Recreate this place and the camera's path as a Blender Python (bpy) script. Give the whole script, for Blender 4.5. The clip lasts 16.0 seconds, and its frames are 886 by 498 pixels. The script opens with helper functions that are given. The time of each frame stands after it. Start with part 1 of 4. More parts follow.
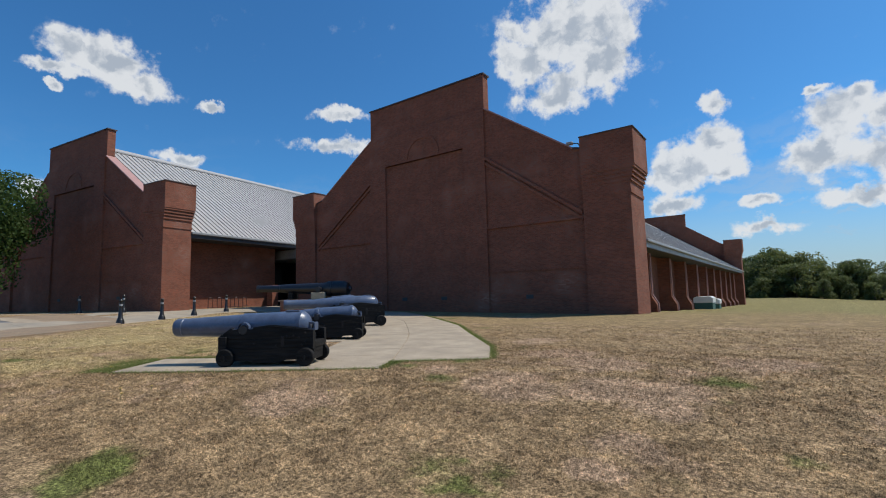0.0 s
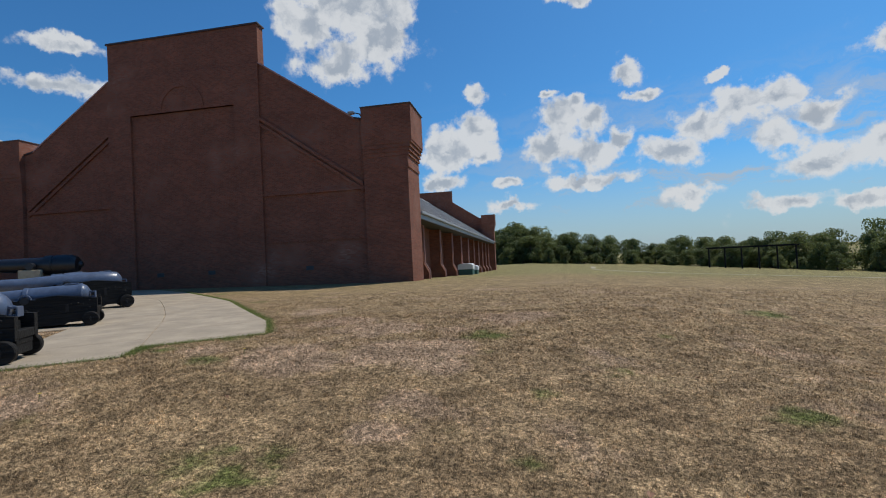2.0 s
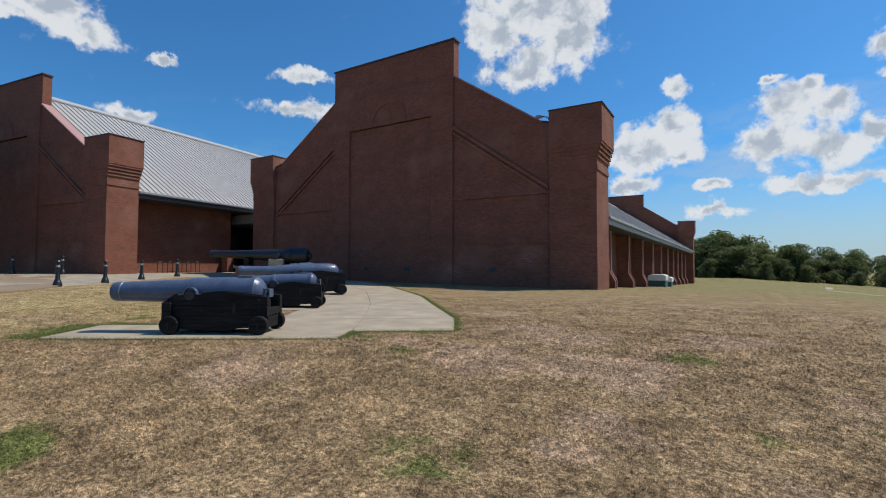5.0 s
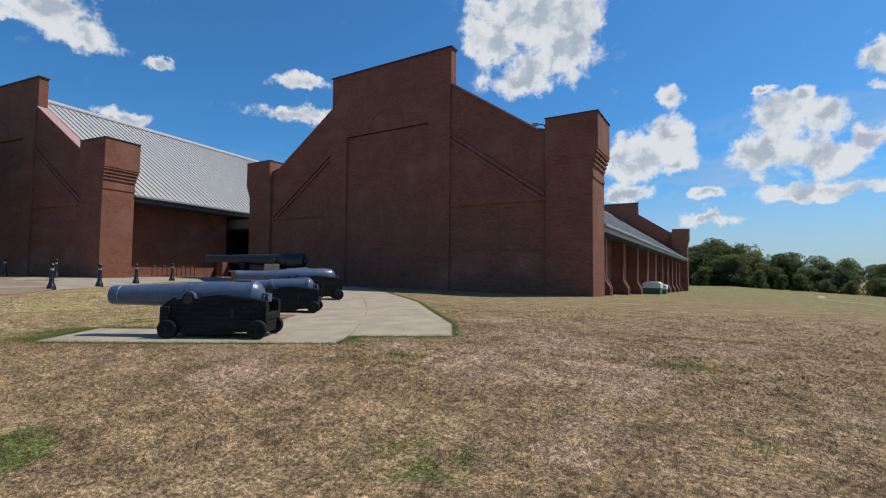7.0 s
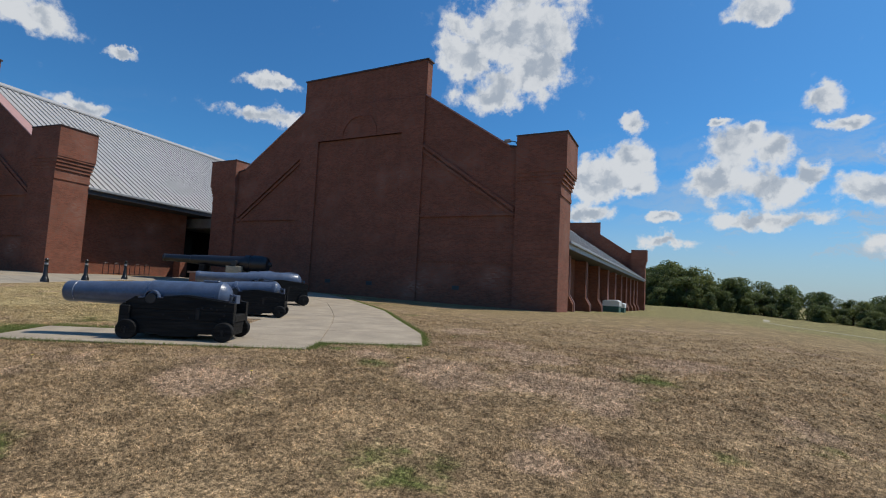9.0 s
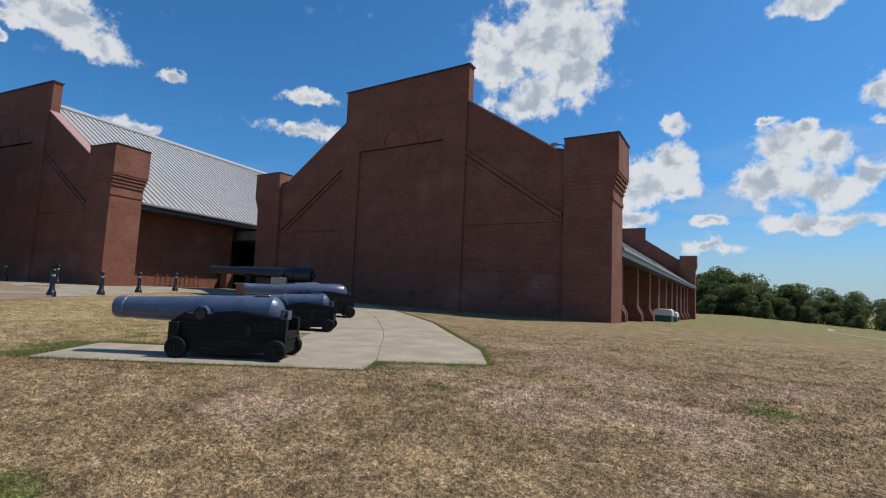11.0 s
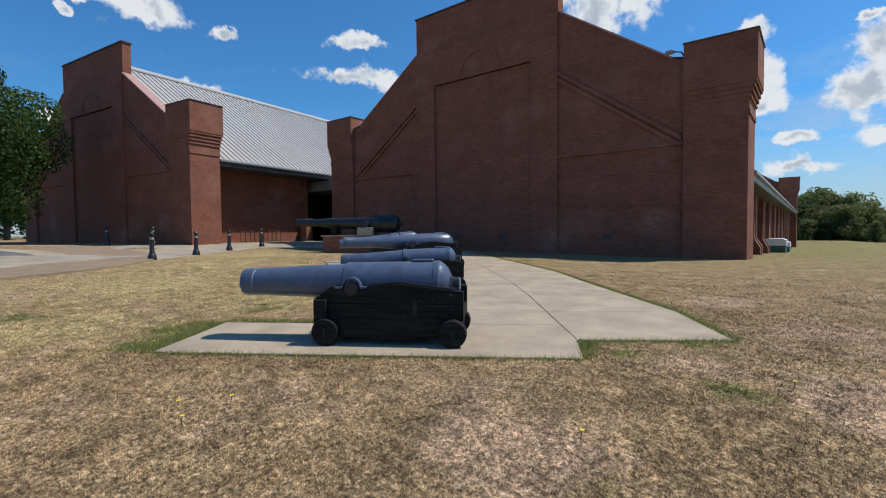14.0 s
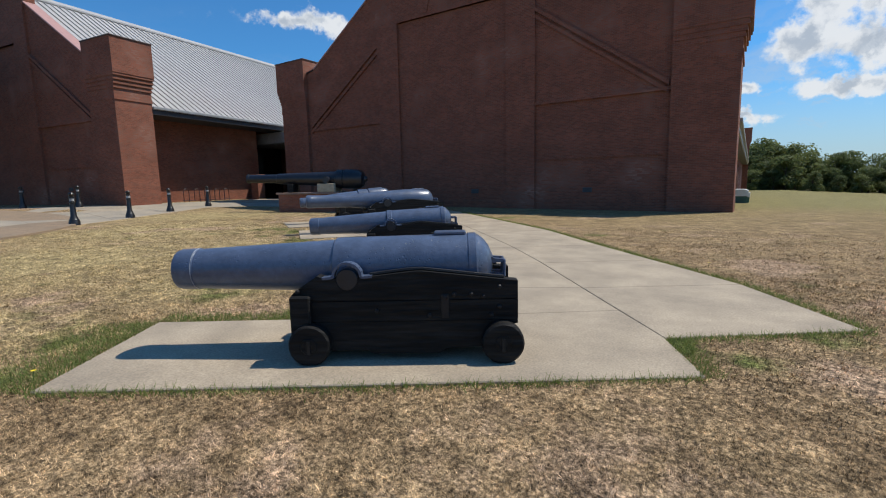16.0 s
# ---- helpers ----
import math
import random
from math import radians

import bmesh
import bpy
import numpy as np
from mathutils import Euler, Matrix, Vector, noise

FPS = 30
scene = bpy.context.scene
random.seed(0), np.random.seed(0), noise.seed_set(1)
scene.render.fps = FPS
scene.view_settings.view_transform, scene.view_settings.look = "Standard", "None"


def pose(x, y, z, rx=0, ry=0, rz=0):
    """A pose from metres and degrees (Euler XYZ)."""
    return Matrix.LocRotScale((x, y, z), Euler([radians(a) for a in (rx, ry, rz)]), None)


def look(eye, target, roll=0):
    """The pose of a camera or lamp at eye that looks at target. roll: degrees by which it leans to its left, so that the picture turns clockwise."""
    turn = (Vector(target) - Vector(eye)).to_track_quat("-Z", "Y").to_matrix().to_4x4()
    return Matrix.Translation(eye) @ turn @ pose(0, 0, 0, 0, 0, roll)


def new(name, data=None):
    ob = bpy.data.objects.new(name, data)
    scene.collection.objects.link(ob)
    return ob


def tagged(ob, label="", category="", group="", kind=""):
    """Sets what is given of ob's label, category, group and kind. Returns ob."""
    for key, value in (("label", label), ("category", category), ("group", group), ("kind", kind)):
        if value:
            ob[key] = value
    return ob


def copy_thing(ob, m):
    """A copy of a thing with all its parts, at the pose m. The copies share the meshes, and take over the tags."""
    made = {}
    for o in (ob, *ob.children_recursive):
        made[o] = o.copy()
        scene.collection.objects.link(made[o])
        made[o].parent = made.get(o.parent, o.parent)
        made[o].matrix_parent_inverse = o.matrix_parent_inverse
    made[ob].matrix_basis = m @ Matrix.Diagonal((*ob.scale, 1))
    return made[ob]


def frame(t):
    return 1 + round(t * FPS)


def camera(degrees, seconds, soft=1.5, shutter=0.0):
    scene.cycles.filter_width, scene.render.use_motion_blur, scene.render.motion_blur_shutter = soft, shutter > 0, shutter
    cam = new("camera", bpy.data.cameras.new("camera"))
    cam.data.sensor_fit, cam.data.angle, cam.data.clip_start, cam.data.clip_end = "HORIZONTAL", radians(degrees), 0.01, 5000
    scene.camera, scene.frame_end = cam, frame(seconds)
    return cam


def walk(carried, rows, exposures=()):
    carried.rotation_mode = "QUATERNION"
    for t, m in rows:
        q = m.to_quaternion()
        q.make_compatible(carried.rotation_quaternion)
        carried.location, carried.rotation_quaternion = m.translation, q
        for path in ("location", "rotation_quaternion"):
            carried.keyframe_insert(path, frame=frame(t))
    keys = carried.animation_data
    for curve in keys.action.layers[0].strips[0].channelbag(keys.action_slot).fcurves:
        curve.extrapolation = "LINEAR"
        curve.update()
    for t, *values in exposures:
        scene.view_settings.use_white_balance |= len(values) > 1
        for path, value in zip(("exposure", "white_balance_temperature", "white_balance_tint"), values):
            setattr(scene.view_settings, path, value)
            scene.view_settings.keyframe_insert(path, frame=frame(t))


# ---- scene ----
cam = camera(86.85, 16.0, soft=1.1)
ROWS = [
    (0.0, 0.000, 0.000, 1.197, 95.59, 1.50, 36.21),
    (0.5, -0.184, -0.001, 1.205, 95.81, 0.98, 34.11),
    (1.0, -0.252, 0.098, 1.169, 94.90, 1.38, 28.89),
    (1.5, -0.190, 0.193, 1.145, 93.27, 2.22, 20.22),
    (2.0, -0.127, 0.251, 1.123, 91.13, 2.92, 9.87),
    (2.5, -0.046, 0.235, 1.105, 89.20, 3.31, 0.56),
    (3.0, -0.029, 0.232, 1.096, 87.73, 3.70, -3.62),
    (3.5, -0.124, 0.250, 1.103, 89.23, 2.36, 6.29),
    (4.0, -0.203, 0.254, 1.135, 90.55, 1.26, 17.60),
    (4.5, -0.268, 0.237, 1.170, 91.59, 0.16, 27.23),
    (5.0, -0.280, 0.294, 1.159, 92.10, -0.15, 31.55),
    (7.5, -0.307, 0.206, 1.145, 93.16, -0.81, 30.29),
    (8.0, -0.306, 0.176, 1.131, 93.16, -1.23, 26.39),
    (8.5, -0.326, 0.089, 1.132, 93.75, -2.15, 25.20),
    (9.0, -0.438, 0.096, 1.122, 94.32, -2.93, 26.53),
    (11.5, -1.480, 0.729, 1.215, 95.32, -2.36, 33.08),
    (12.0, -1.853, 0.903, 1.274, 95.13, -2.42, 35.76),
    (12.5, -2.317, 0.941, 1.289, 94.48, -2.11, 37.17),
    (13.0, -2.759, 1.064, 1.261, 92.80, -1.34, 37.51),
    (13.5, -3.312, 1.198, 1.288, 89.94, -0.47, 37.94),
    (14.0, -3.792, 1.201, 1.318, 87.80, 0.54, 38.35),
    (14.5, -4.257, 1.411, 1.294, 86.30, 0.86, 38.37),
    (15.0, -4.702, 1.589, 1.296, 84.94, 0.78, 37.14),
    (15.5, -5.071, 1.818, 1.346, 84.05, 1.04, 34.47),
    (16.0, -5.423, 2.227, 1.359, 82.18, 1.28, 33.06),
]
walk(cam, [(t, pose(x, y, z, rx, ry, rz)) for t, x, y, z, rx, ry, rz in ROWS],
     exposures=[(0.0, -0.22), (1.5, -0.3), (3.0, -0.56), (4.5, -0.27), (5.0, -0.2), (7.5, -0.22), (9.0, -0.36), (11.5, -0.24), (12.0, -0.3), (12.5, -0.12), (13.5, -0.12), (16.0, -0.1)])

# ---- world ----
SUN_AZ, SUN_EL = 47.0, 58.0  # degrees counter-clockwise from +x; height
sun_dir = Vector((math.cos(radians(SUN_AZ)) * math.cos(radians(SUN_EL)), math.sin(radians(SUN_AZ)) * math.cos(radians(SUN_EL)), math.sin(radians(SUN_EL))))
sun_data = bpy.data.lights.new("sun", "SUN")
sun_data.energy, sun_data.angle, sun_data.color = 5.0, radians(0.5), (1.0, 0.94, 0.84)
new("sun", sun_data).matrix_world = look((0, 0, 60), Vector((0, 0, 60)) - sun_dir)

# clouds, each a heap of billows: azimuth from +y towards +x, height, half width, half height (degrees)
CLOUD_OVER_HALL = [(-19.3, 29.7, 6.7, 4.1), (-16.3, 26.1, 4.7, 4.3), (-24.7, 26.7, 4.1, 2.5), (-21.4, 23.0, 4.4, 2.3), (-14.5, 28.6, 3.4, 3.3), (-25.9, 29.7, 2.2, 1.4), (-18.0, 33.5, 6.0, 2.6)]
CLOUDS_WEST = [(-73.8, 23.9, 3.7, 1.9), (-71.4, 23.2, 3.0, 2.0), (-69.3, 21.5, 2.6, 1.6), (-76.8, 21.9, 2.4, 0.7), (-76.7, 20.3, 0.7, 0.5), (-62.6, 20.6, 1.5, 0.5), (-65.4, 15.3, 2.6, 1.0), (-47.9, 21.2, 3.3, 0.9), (-48.9, 17.9, 5.1, 1.1), (-77.9, 11.2, 1.6, 1.2)]
CLOUDS_BY_HALL = [(-5.0, 15.3, 2.4, 2.1), (-8.3, 13.0, 3.5, 2.5), (-4.4, 12.6, 2.5, 1.8), (-9.1, 9.1, 2.9, 1.4), (-4.8, 18.8, 1.5, 1.0), (-1.6, 8.5, 1.1, 0.9), (-1.4, 6.0, 3.1, 0.8), (3.9, 18.6, 1.0, 0.5)]
CLOUD_TOWER = [(5.1, 15.7, 3.0, 2.4), (6.7, 17.2, 1.4, 1.0), (9.2, 14.8, 2.2, 1.9), (3.1, 12.4, 3.3, 2.2), (7.9, 11.4, 3.7, 2.2), (11.8, 12.4, 1.6, 1.5), (8.0, 8.3, 5.4, 1.0), (13.0, 19.2, 2.3, 1.2), (14.0, 17.0, 1.9, 0.7), (21.4, 17.1, 1.2, 0.6)]
CLOUD_BANK = [(17.2, 10.4, 4.0, 1.7), (19.6, 13.1, 3.1, 2.0), (24.0, 14.0, 4.1, 1.7), (26.9, 14.4, 2.3, 1.5), (29.7, 12.2, 2.3, 1.5), (26.2, 10.1, 3.2, 1.8), (28.9, 7.7, 3.1, 1.7), (34.6, 7.9, 4.0, 1.7), (39.0, 10.5, 2.5, 1.8), (37.3, 7.8, 2.6, 1.5)]
CLOUDS_EAST = [(43.0, 7.7, 2.5, 0.9), (41.0, 5.4, 2.7, 0.8), (42.8, 15.9, 3.5, 1.2), (46.0, 16.2, 2.6, 1.5), (34.6, 16.5, 2.4, 0.9), (17.9, 5.5, 3.2, 1.2), (27.1, 4.2, 3.6, 0.9), (34.1, 3.6, 4.6, 0.8), (43.9, 10.2, 3.2, 0.9), (46.4, 9.9, 1.9, 1.2), (7.7, 28.1, 2.8, 1.1)]
CLOUDS = CLOUD_OVER_HALL + CLOUDS_WEST + CLOUDS_BY_HALL + CLOUD_TOWER + CLOUD_BANK + CLOUDS_EAST


def sky():
    world = bpy.data.worlds.new("sky")
    scene.world = world
    world.use_nodes = True
    nt = world.node_tree
    nt.nodes.clear()
    N, L = nt.nodes.new, nt.links.new

    def math_node(op, a, b=None, c=None):
        n = N("ShaderNodeMath")
        n.operation = op
        for i, v in enumerate((a, b, c)):
            if v is None:
                continue
            if isinstance(v, (int, float)):
                n.inputs[i].default_value = v
            else:
                L(v, n.inputs[i])
        return n.outputs[0]

    tex = N("ShaderNodeTexSky")
    tex.sky_type, tex.sun_disc = "NISHITA", False
    tex.sun_elevation, tex.sun_rotation = radians(SUN_EL), radians(90 - SUN_AZ)
    tex.air_density, tex.dust_density, tex.ozone_density = 1.0, 0.6, 2.6
    coord = N("ShaderNodeTexCoord")
    noises = []
    for scale, detail in ((11.0, 8.0), (21.0, 12.0)):
        n = N("ShaderNodeTexNoise")
        n.inputs["Scale"].default_value, n.inputs["Detail"].default_value, n.inputs["Roughness"].default_value = scale, detail, 0.6
        L(coord.outputs["Generated"], n.inputs["Vector"])
        noises.append(n)
    warp = N("ShaderNodeVectorMath")
    warp.operation = "MULTIPLY_ADD"
    L(noises[0].outputs["Color"], warp.inputs[0])
    warp.inputs[1].default_value, warp.inputs[2].default_value = (0.09, 0.09, 0.09), (-0.045, -0.045, -0.045)
    add1 = N("ShaderNodeVectorMath")
    L(coord.outputs["Generated"], add1.inputs[0]), L(warp.outputs[0], add1.inputs[1])
    total = None
    for az, el, wide, high in CLOUDS:
        a, e = radians(az), radians(el)
        billow = N("ShaderNodeMapping")
        billow.vector_type = "TEXTURE"
        billow.inputs["Location"].default_value = (math.sin(a) * math.cos(e), math.cos(a) * math.cos(e), math.sin(e))
        billow.inputs["Rotation"].default_value = (e, 0, -a)
        billow.inputs["Scale"].default_value = (radians(wide) * 1.55, 0.5, radians(high) * 1.55)
        L(add1.outputs[0], billow.inputs["Vector"])
        far = N("ShaderNodeVectorMath")
        far.operation = "LENGTH"
        L(billow.outputs[0], far.inputs[0])
        body = math_node("MAXIMUM", math_node("SUBTRACT", 1.0, far.outputs["Value"]), 0.0)
        if total is None:
            total = body
        else:
            total = math_node("SMOOTH_MAX", total, body, 0.2)
    detail = math_node("MULTIPLY_ADD", noises[1].outputs["Fac"], 1.6, -0.8)
    dens = math_node("ADD", total, math_node("MULTIPLY", detail, math_node("MINIMUM", math_node("MULTIPLY", total, 3.0), 1.0)))
    ramp = N("ShaderNodeMapRange")
    ramp.interpolation_type = "SMOOTHSTEP"
    ramp.inputs["From Min"].default_value, ramp.inputs["From Max"].default_value = 0.25, 0.6
    L(dens, ramp.inputs["Value"])
    lump = N("ShaderNodeTexNoise")
    lump.inputs["Scale"].default_value, lump.inputs["Detail"].default_value, lump.inputs["Roughness"].default_value = 26.0, 5.0, 0.5
    L(add1.outputs[0], lump.inputs["Vector"])
    dark = N("ShaderNodeMapRange")
    dark.interpolation_type = "SMOOTHSTEP"
    dark.inputs["From Min"].default_value, dark.inputs["From Max"].default_value, dark.inputs["To Max"].default_value = 0.56, 1.08, 0.9
    L(math_node("ADD", total, math_node("MULTIPLY_ADD", lump.outputs["Fac"], 1.9, -0.95)), dark.inputs["Value"])
    cloud = N("ShaderNodeMix")
    cloud.data_type = "RGBA"
    cloud.inputs[6].default_value, cloud.inputs[7].default_value = (7.6, 7.85, 8.1, 1), (3.9, 4.5, 5.3, 1)
    L(dark.outputs[0], cloud.inputs[0])
    mix = N("ShaderNodeMix")
    mix.data_type = "RGBA"
    L(math_node("MULTIPLY", ramp.outputs[0], 0.95), mix.inputs[0])
    tint = N("ShaderNodeVectorMath")
    tint.operation = "MULTIPLY"
    tint.inputs[1].default_value = (0.39, 0.92, 1.31)
    L(tex.outputs[0], tint.inputs[0])
    L(tint.outputs[0], mix.inputs[6]), L(cloud.outputs[2], mix.inputs[7])
    # thin high cloud and haze towards the horizon
    xyz = N("ShaderNodeSeparateXYZ")
    L(coord.outputs["Generated"], xyz.inputs[0])
    flat = N("ShaderNodeVectorMath")
    flat.operation = "MULTIPLY"
    flat.inputs[1].default_value = (2.2, 2.2, 11.0)
    L(add1.outputs[0], flat.inputs[0])
    thin = N("ShaderNodeTexNoise")
    thin.inputs["Scale"].default_value, thin.inputs["Detail"].default_value, thin.inputs["Roughness"].default_value = 2.2, 9.0, 0.62
    L(flat.outputs[0], thin.inputs["Vector"])

    def ease(v, a0, a1, lo, hi):
        r = N("ShaderNodeMapRange")
        r.interpolation_type = "SMOOTHSTEP"
        for k, val in zip(("From Min", "From Max", "To Min", "To Max"), (a0, a1, lo, hi)):
            r.inputs[k].default_value = val
        L(v, r.inputs["Value"])
        return r.outputs[0]

    veil = math_node("MULTIPLY", ease(thin.outputs["Fac"], 0.45, 0.66, 0.0, 0.85), math_node("MULTIPLY", ease(xyz.outputs[2], 0.34, 0.16, 0.0, 1.0), ease(xyz.outputs[0], -0.25, 0.35, 0.12, 1.0)))
    veil = math_node("MAXIMUM", veil, ease(xyz.outputs[2], 0.22, -0.02, 0.0, 0.72))
    hazy = N("ShaderNodeMix")
    hazy.data_type = "RGBA"
    hazy.inputs[7].default_value = (5.0, 5.5, 6.1, 1)
    L(veil, hazy.inputs[0]), L(tint.outputs[0], hazy.inputs[6])
    L(hazy.outputs[2], mix.inputs[6])
    bg, out = N("ShaderNodeBackground"), N("ShaderNodeOutputWorld")
    bg.inputs["Strength"].default_value = 0.112
    L(mix.outputs[2], bg.inputs[0]), L(bg.outputs[0], out.inputs[0])


sky()

# ---- materials ----


def material(name, colour, rough=0.8, metal=0.0, colour2=None, scale=4.0, grain=0.0, grain_scale=60.0, bump=0.0, bump_scale=80.0, spec=0.5, bump_dist=0.01, stretch=(1, 1, 1), pits=0.0):
    """A surface with blotches between two colours, fine grain and relief, in object space."""
    m = bpy.data.materials.new(name)
    m.use_nodes = True
    nt = m.node_tree
    b = nt.nodes["Principled BSDF"]
    b.inputs["Roughness"].default_value, b.inputs["Metallic"].default_value, b.inputs["Specular IOR Level"].default_value = rough, metal, spec
    coord = nt.nodes.new("ShaderNodeTexCoord")
    place = nt.nodes.new("ShaderNodeVectorMath")
    place.operation = "MULTIPLY"
    place.inputs[1].default_value = stretch
    nt.links.new(coord.outputs["Object"], place.inputs[0])
    noise1 = nt.nodes.new("ShaderNodeTexNoise")
    noise1.inputs["Scale"].default_value, noise1.inputs["Detail"].default_value, noise1.inputs["Roughness"].default_value = scale, 6, 0.6
    nt.links.new(place.outputs[0], noise1.inputs["Vector"])
    mix = nt.nodes.new("ShaderNodeMix")
    mix.data_type = "RGBA"
    mix.inputs[6].default_value, mix.inputs[7].default_value = (*colour, 1), (*(colour2 or [c * 0.75 for c in colour]), 1)
    ramp = nt.nodes.new("ShaderNodeMapRange")
    ramp.inputs["From Min"].default_value, ramp.inputs["From Max"].default_value = 0.35, 0.65
    nt.links.new(noise1.outputs["Fac"], ramp.inputs["Value"])
    nt.links.new(ramp.outputs[0], mix.inputs[0])
    last = mix.outputs[2]
    if grain:
        n2 = nt.nodes.new("ShaderNodeTexNoise")
        n2.inputs["Scale"].default_value, n2.inputs["Detail"].default_value = grain_scale, 3
        nt.links.new(place.outputs[0], n2.inputs["Vector"])
        g = nt.nodes.new("ShaderNodeMapRange")
        g.inputs["From Min"].default_value, g.inputs["From Max"].default_value = 0.3, 0.7
        g.inputs["To Min"].default_value, g.inputs["To Max"].default_value = 1 - grain, 1 + grain
        nt.links.new(n2.outputs["Fac"], g.inputs["Value"])
        mul = nt.nodes.new("ShaderNodeVectorMath")
        mul.operation = "SCALE"
        nt.links.new(last, mul.inputs[0]), nt.links.new(g.outputs[0], mul.inputs["Scale"])
        last = mul.outputs[0]
    nt.links.new(last, b.inputs["Base Color"])
    if bump:
        n3 = nt.nodes.new("ShaderNodeTexNoise")
        n3.inputs["Scale"].default_value, n3.inputs["Detail"].default_value = bump_scale, 4
        nt.links.new(place.outputs[0], n3.inputs["Vector"])
        bn = nt.nodes.new("ShaderNodeBump")
        bn.inputs["Strength"].default_value, bn.inputs["Distance"].default_value = bump, bump_dist
        height = n3.outputs["Fac"]
        if pits:
            # rust pits, thick in some stretches and few in others
            hole, few, depth, less = nt.nodes.new("ShaderNodeTexVoronoi"), nt.nodes.new("ShaderNodeTexNoise"), nt.nodes.new("ShaderNodeMapRange"), nt.nodes.new("ShaderNodeMath")
            hole.inputs["Scale"].default_value, few.inputs["Scale"].default_value, few.inputs["Detail"].default_value = 34.0, 6.0, 4
            nt.links.new(place.outputs[0], hole.inputs["Vector"]), nt.links.new(place.outputs[0], few.inputs["Vector"])
            reach = nt.nodes.new("ShaderNodeMapRange")
            for key, val in zip(("From Min", "From Max", "To Min", "To Max"), (0.42, 0.66, 0.02, 0.42)):
                reach.inputs[key].default_value = val
            nt.links.new(few.outputs["Fac"], reach.inputs["Value"])
            depth.interpolation_type = "SMOOTHSTEP"
            depth.inputs["From Min"].default_value, depth.inputs["To Min"].default_value, depth.inputs["To Max"].default_value = 0.0, pits, 0.0
            nt.links.new(hole.outputs["Distance"], depth.inputs["Value"]), nt.links.new(reach.outputs[0], depth.inputs["From Max"])
            less.operation = "SUBTRACT"
            nt.links.new(height, less.inputs[0]), nt.links.new(depth.outputs[0], less.inputs[1])
            height = less.outputs[0]
        nt.links.new(height, bn.inputs["Height"])
        nt.links.new(bn.outputs[0], b.inputs["Normal"])
    return m


def brick_material(name, colour, colour2, mortar):
    """Running-bond brickwork 203 x 68 mm laid by the face's own direction."""
    m = bpy.data.materials.new(name)
    m.use_nodes = True
    nt = m.node_tree
    N, L = nt.nodes.new, nt.links.new
    b = nt.nodes["Principled BSDF"]
    b.inputs["Roughness"].default_value = 0.9
    b.inputs["Specular IOR Level"].default_value = 0.25
    coord, geo = N("ShaderNodeTexCoord"), N("ShaderNodeNewGeometry")
    tr = N("ShaderNodeVectorTransform")
    tr.vector_type, tr.convert_from, tr.convert_to = "NORMAL", "WORLD", "OBJECT"
    L(geo.outputs["True Normal"], tr.inputs[0])
    nrm = N("ShaderNodeSeparateXYZ")
    L(tr.outputs[0], nrm.inputs[0])
    pos = N("ShaderNodeSeparateXYZ")
    L(coord.outputs["Object"], pos.inputs[0])
    ab = N("ShaderNodeMath")
    ab.operation = "ABSOLUTE"
    L(nrm.outputs[0], ab.inputs[0])
    side = N("ShaderNodeMath")
    side.operation = "GREATER_THAN"
    side.inputs[1].default_value = 0.7
    L(ab.outputs[0], side.inputs[0])
    pick = N("ShaderNodeMix")
    L(side.outputs[0], pick.inputs[0]), L(pos.outputs[0], pick.inputs[2]), L(pos.outputs[1], pick.inputs[3])
    uv = N("ShaderNodeCombineXYZ")
    L(pick.outputs[0], uv.inputs[0]), L(pos.outputs[2], uv.inputs[1])
    tex = N("ShaderNodeTexBrick")
    tex.inputs["Color1"].default_value, tex.inputs["Color2"].default_value, tex.inputs["Mortar"].default_value = (*colour, 1), (*colour2, 1), (*mortar, 1)
    tex.inputs["Scale"].default_value, tex.inputs["Mortar Size"].default_value, tex.inputs["Mortar Smooth"].default_value = 1.0, 0.006, 0.2
    tex.inputs["Brick Width"].default_value, tex.inputs["Row Height"].default_value = 0.203, 0.0677
    L(uv.outputs[0], tex.inputs["Vector"])
    big = N("ShaderNodeTexNoise")
    big.inputs["Scale"].default_value, big.inputs["Detail"].default_value = 0.5, 7
    L(coord.outputs["Object"], big.inputs["Vector"])
    streak = N("ShaderNodeTexNoise")
    streak.inputs["Scale"].default_value, streak.inputs["Detail"].default_value = 1.0, 5
    sm = N("ShaderNodeVectorMath")
    sm.operation = "MULTIPLY"
    sm.inputs[1].default_value = (0.8, 0.8, 1.6)
    L(coord.outputs["Object"], sm.inputs[0]), L(sm.outputs[0], streak.inputs["Vector"])
    mul = N("ShaderNodeMath")
    L(big.outputs["Fac"], mul.inputs[0]), L(streak.outputs["Fac"], mul.inputs[1])
    rng = N("ShaderNodeMapRange")
    rng.inputs["From Min"].default_value, rng.inputs["From Max"].default_value = 0.7, 1.3
    rng.inputs["To Min"].default_value, rng.inputs["To Max"].default_value = 0.86, 1.12
    L(mul.outputs[0], rng.inputs["Value"])
    sc = N("ShaderNodeVectorMath")
    sc.operation = "SCALE"
    # salts bloom pale on single bricks in scattered patches
    pale = N("ShaderNodeTexBrick")
    pale.inputs["Color1"].default_value, pale.inputs["Color2"].default_value, pale.inputs["Mortar"].default_value = (0, 0, 0, 1), (1, 1, 1, 1), (0, 0, 0, 1)
    for key in ("Scale", "Mortar Size", "Mortar Smooth", "Brick Width", "Row Height"):
        pale.inputs[key].default_value = tex.inputs[key].default_value
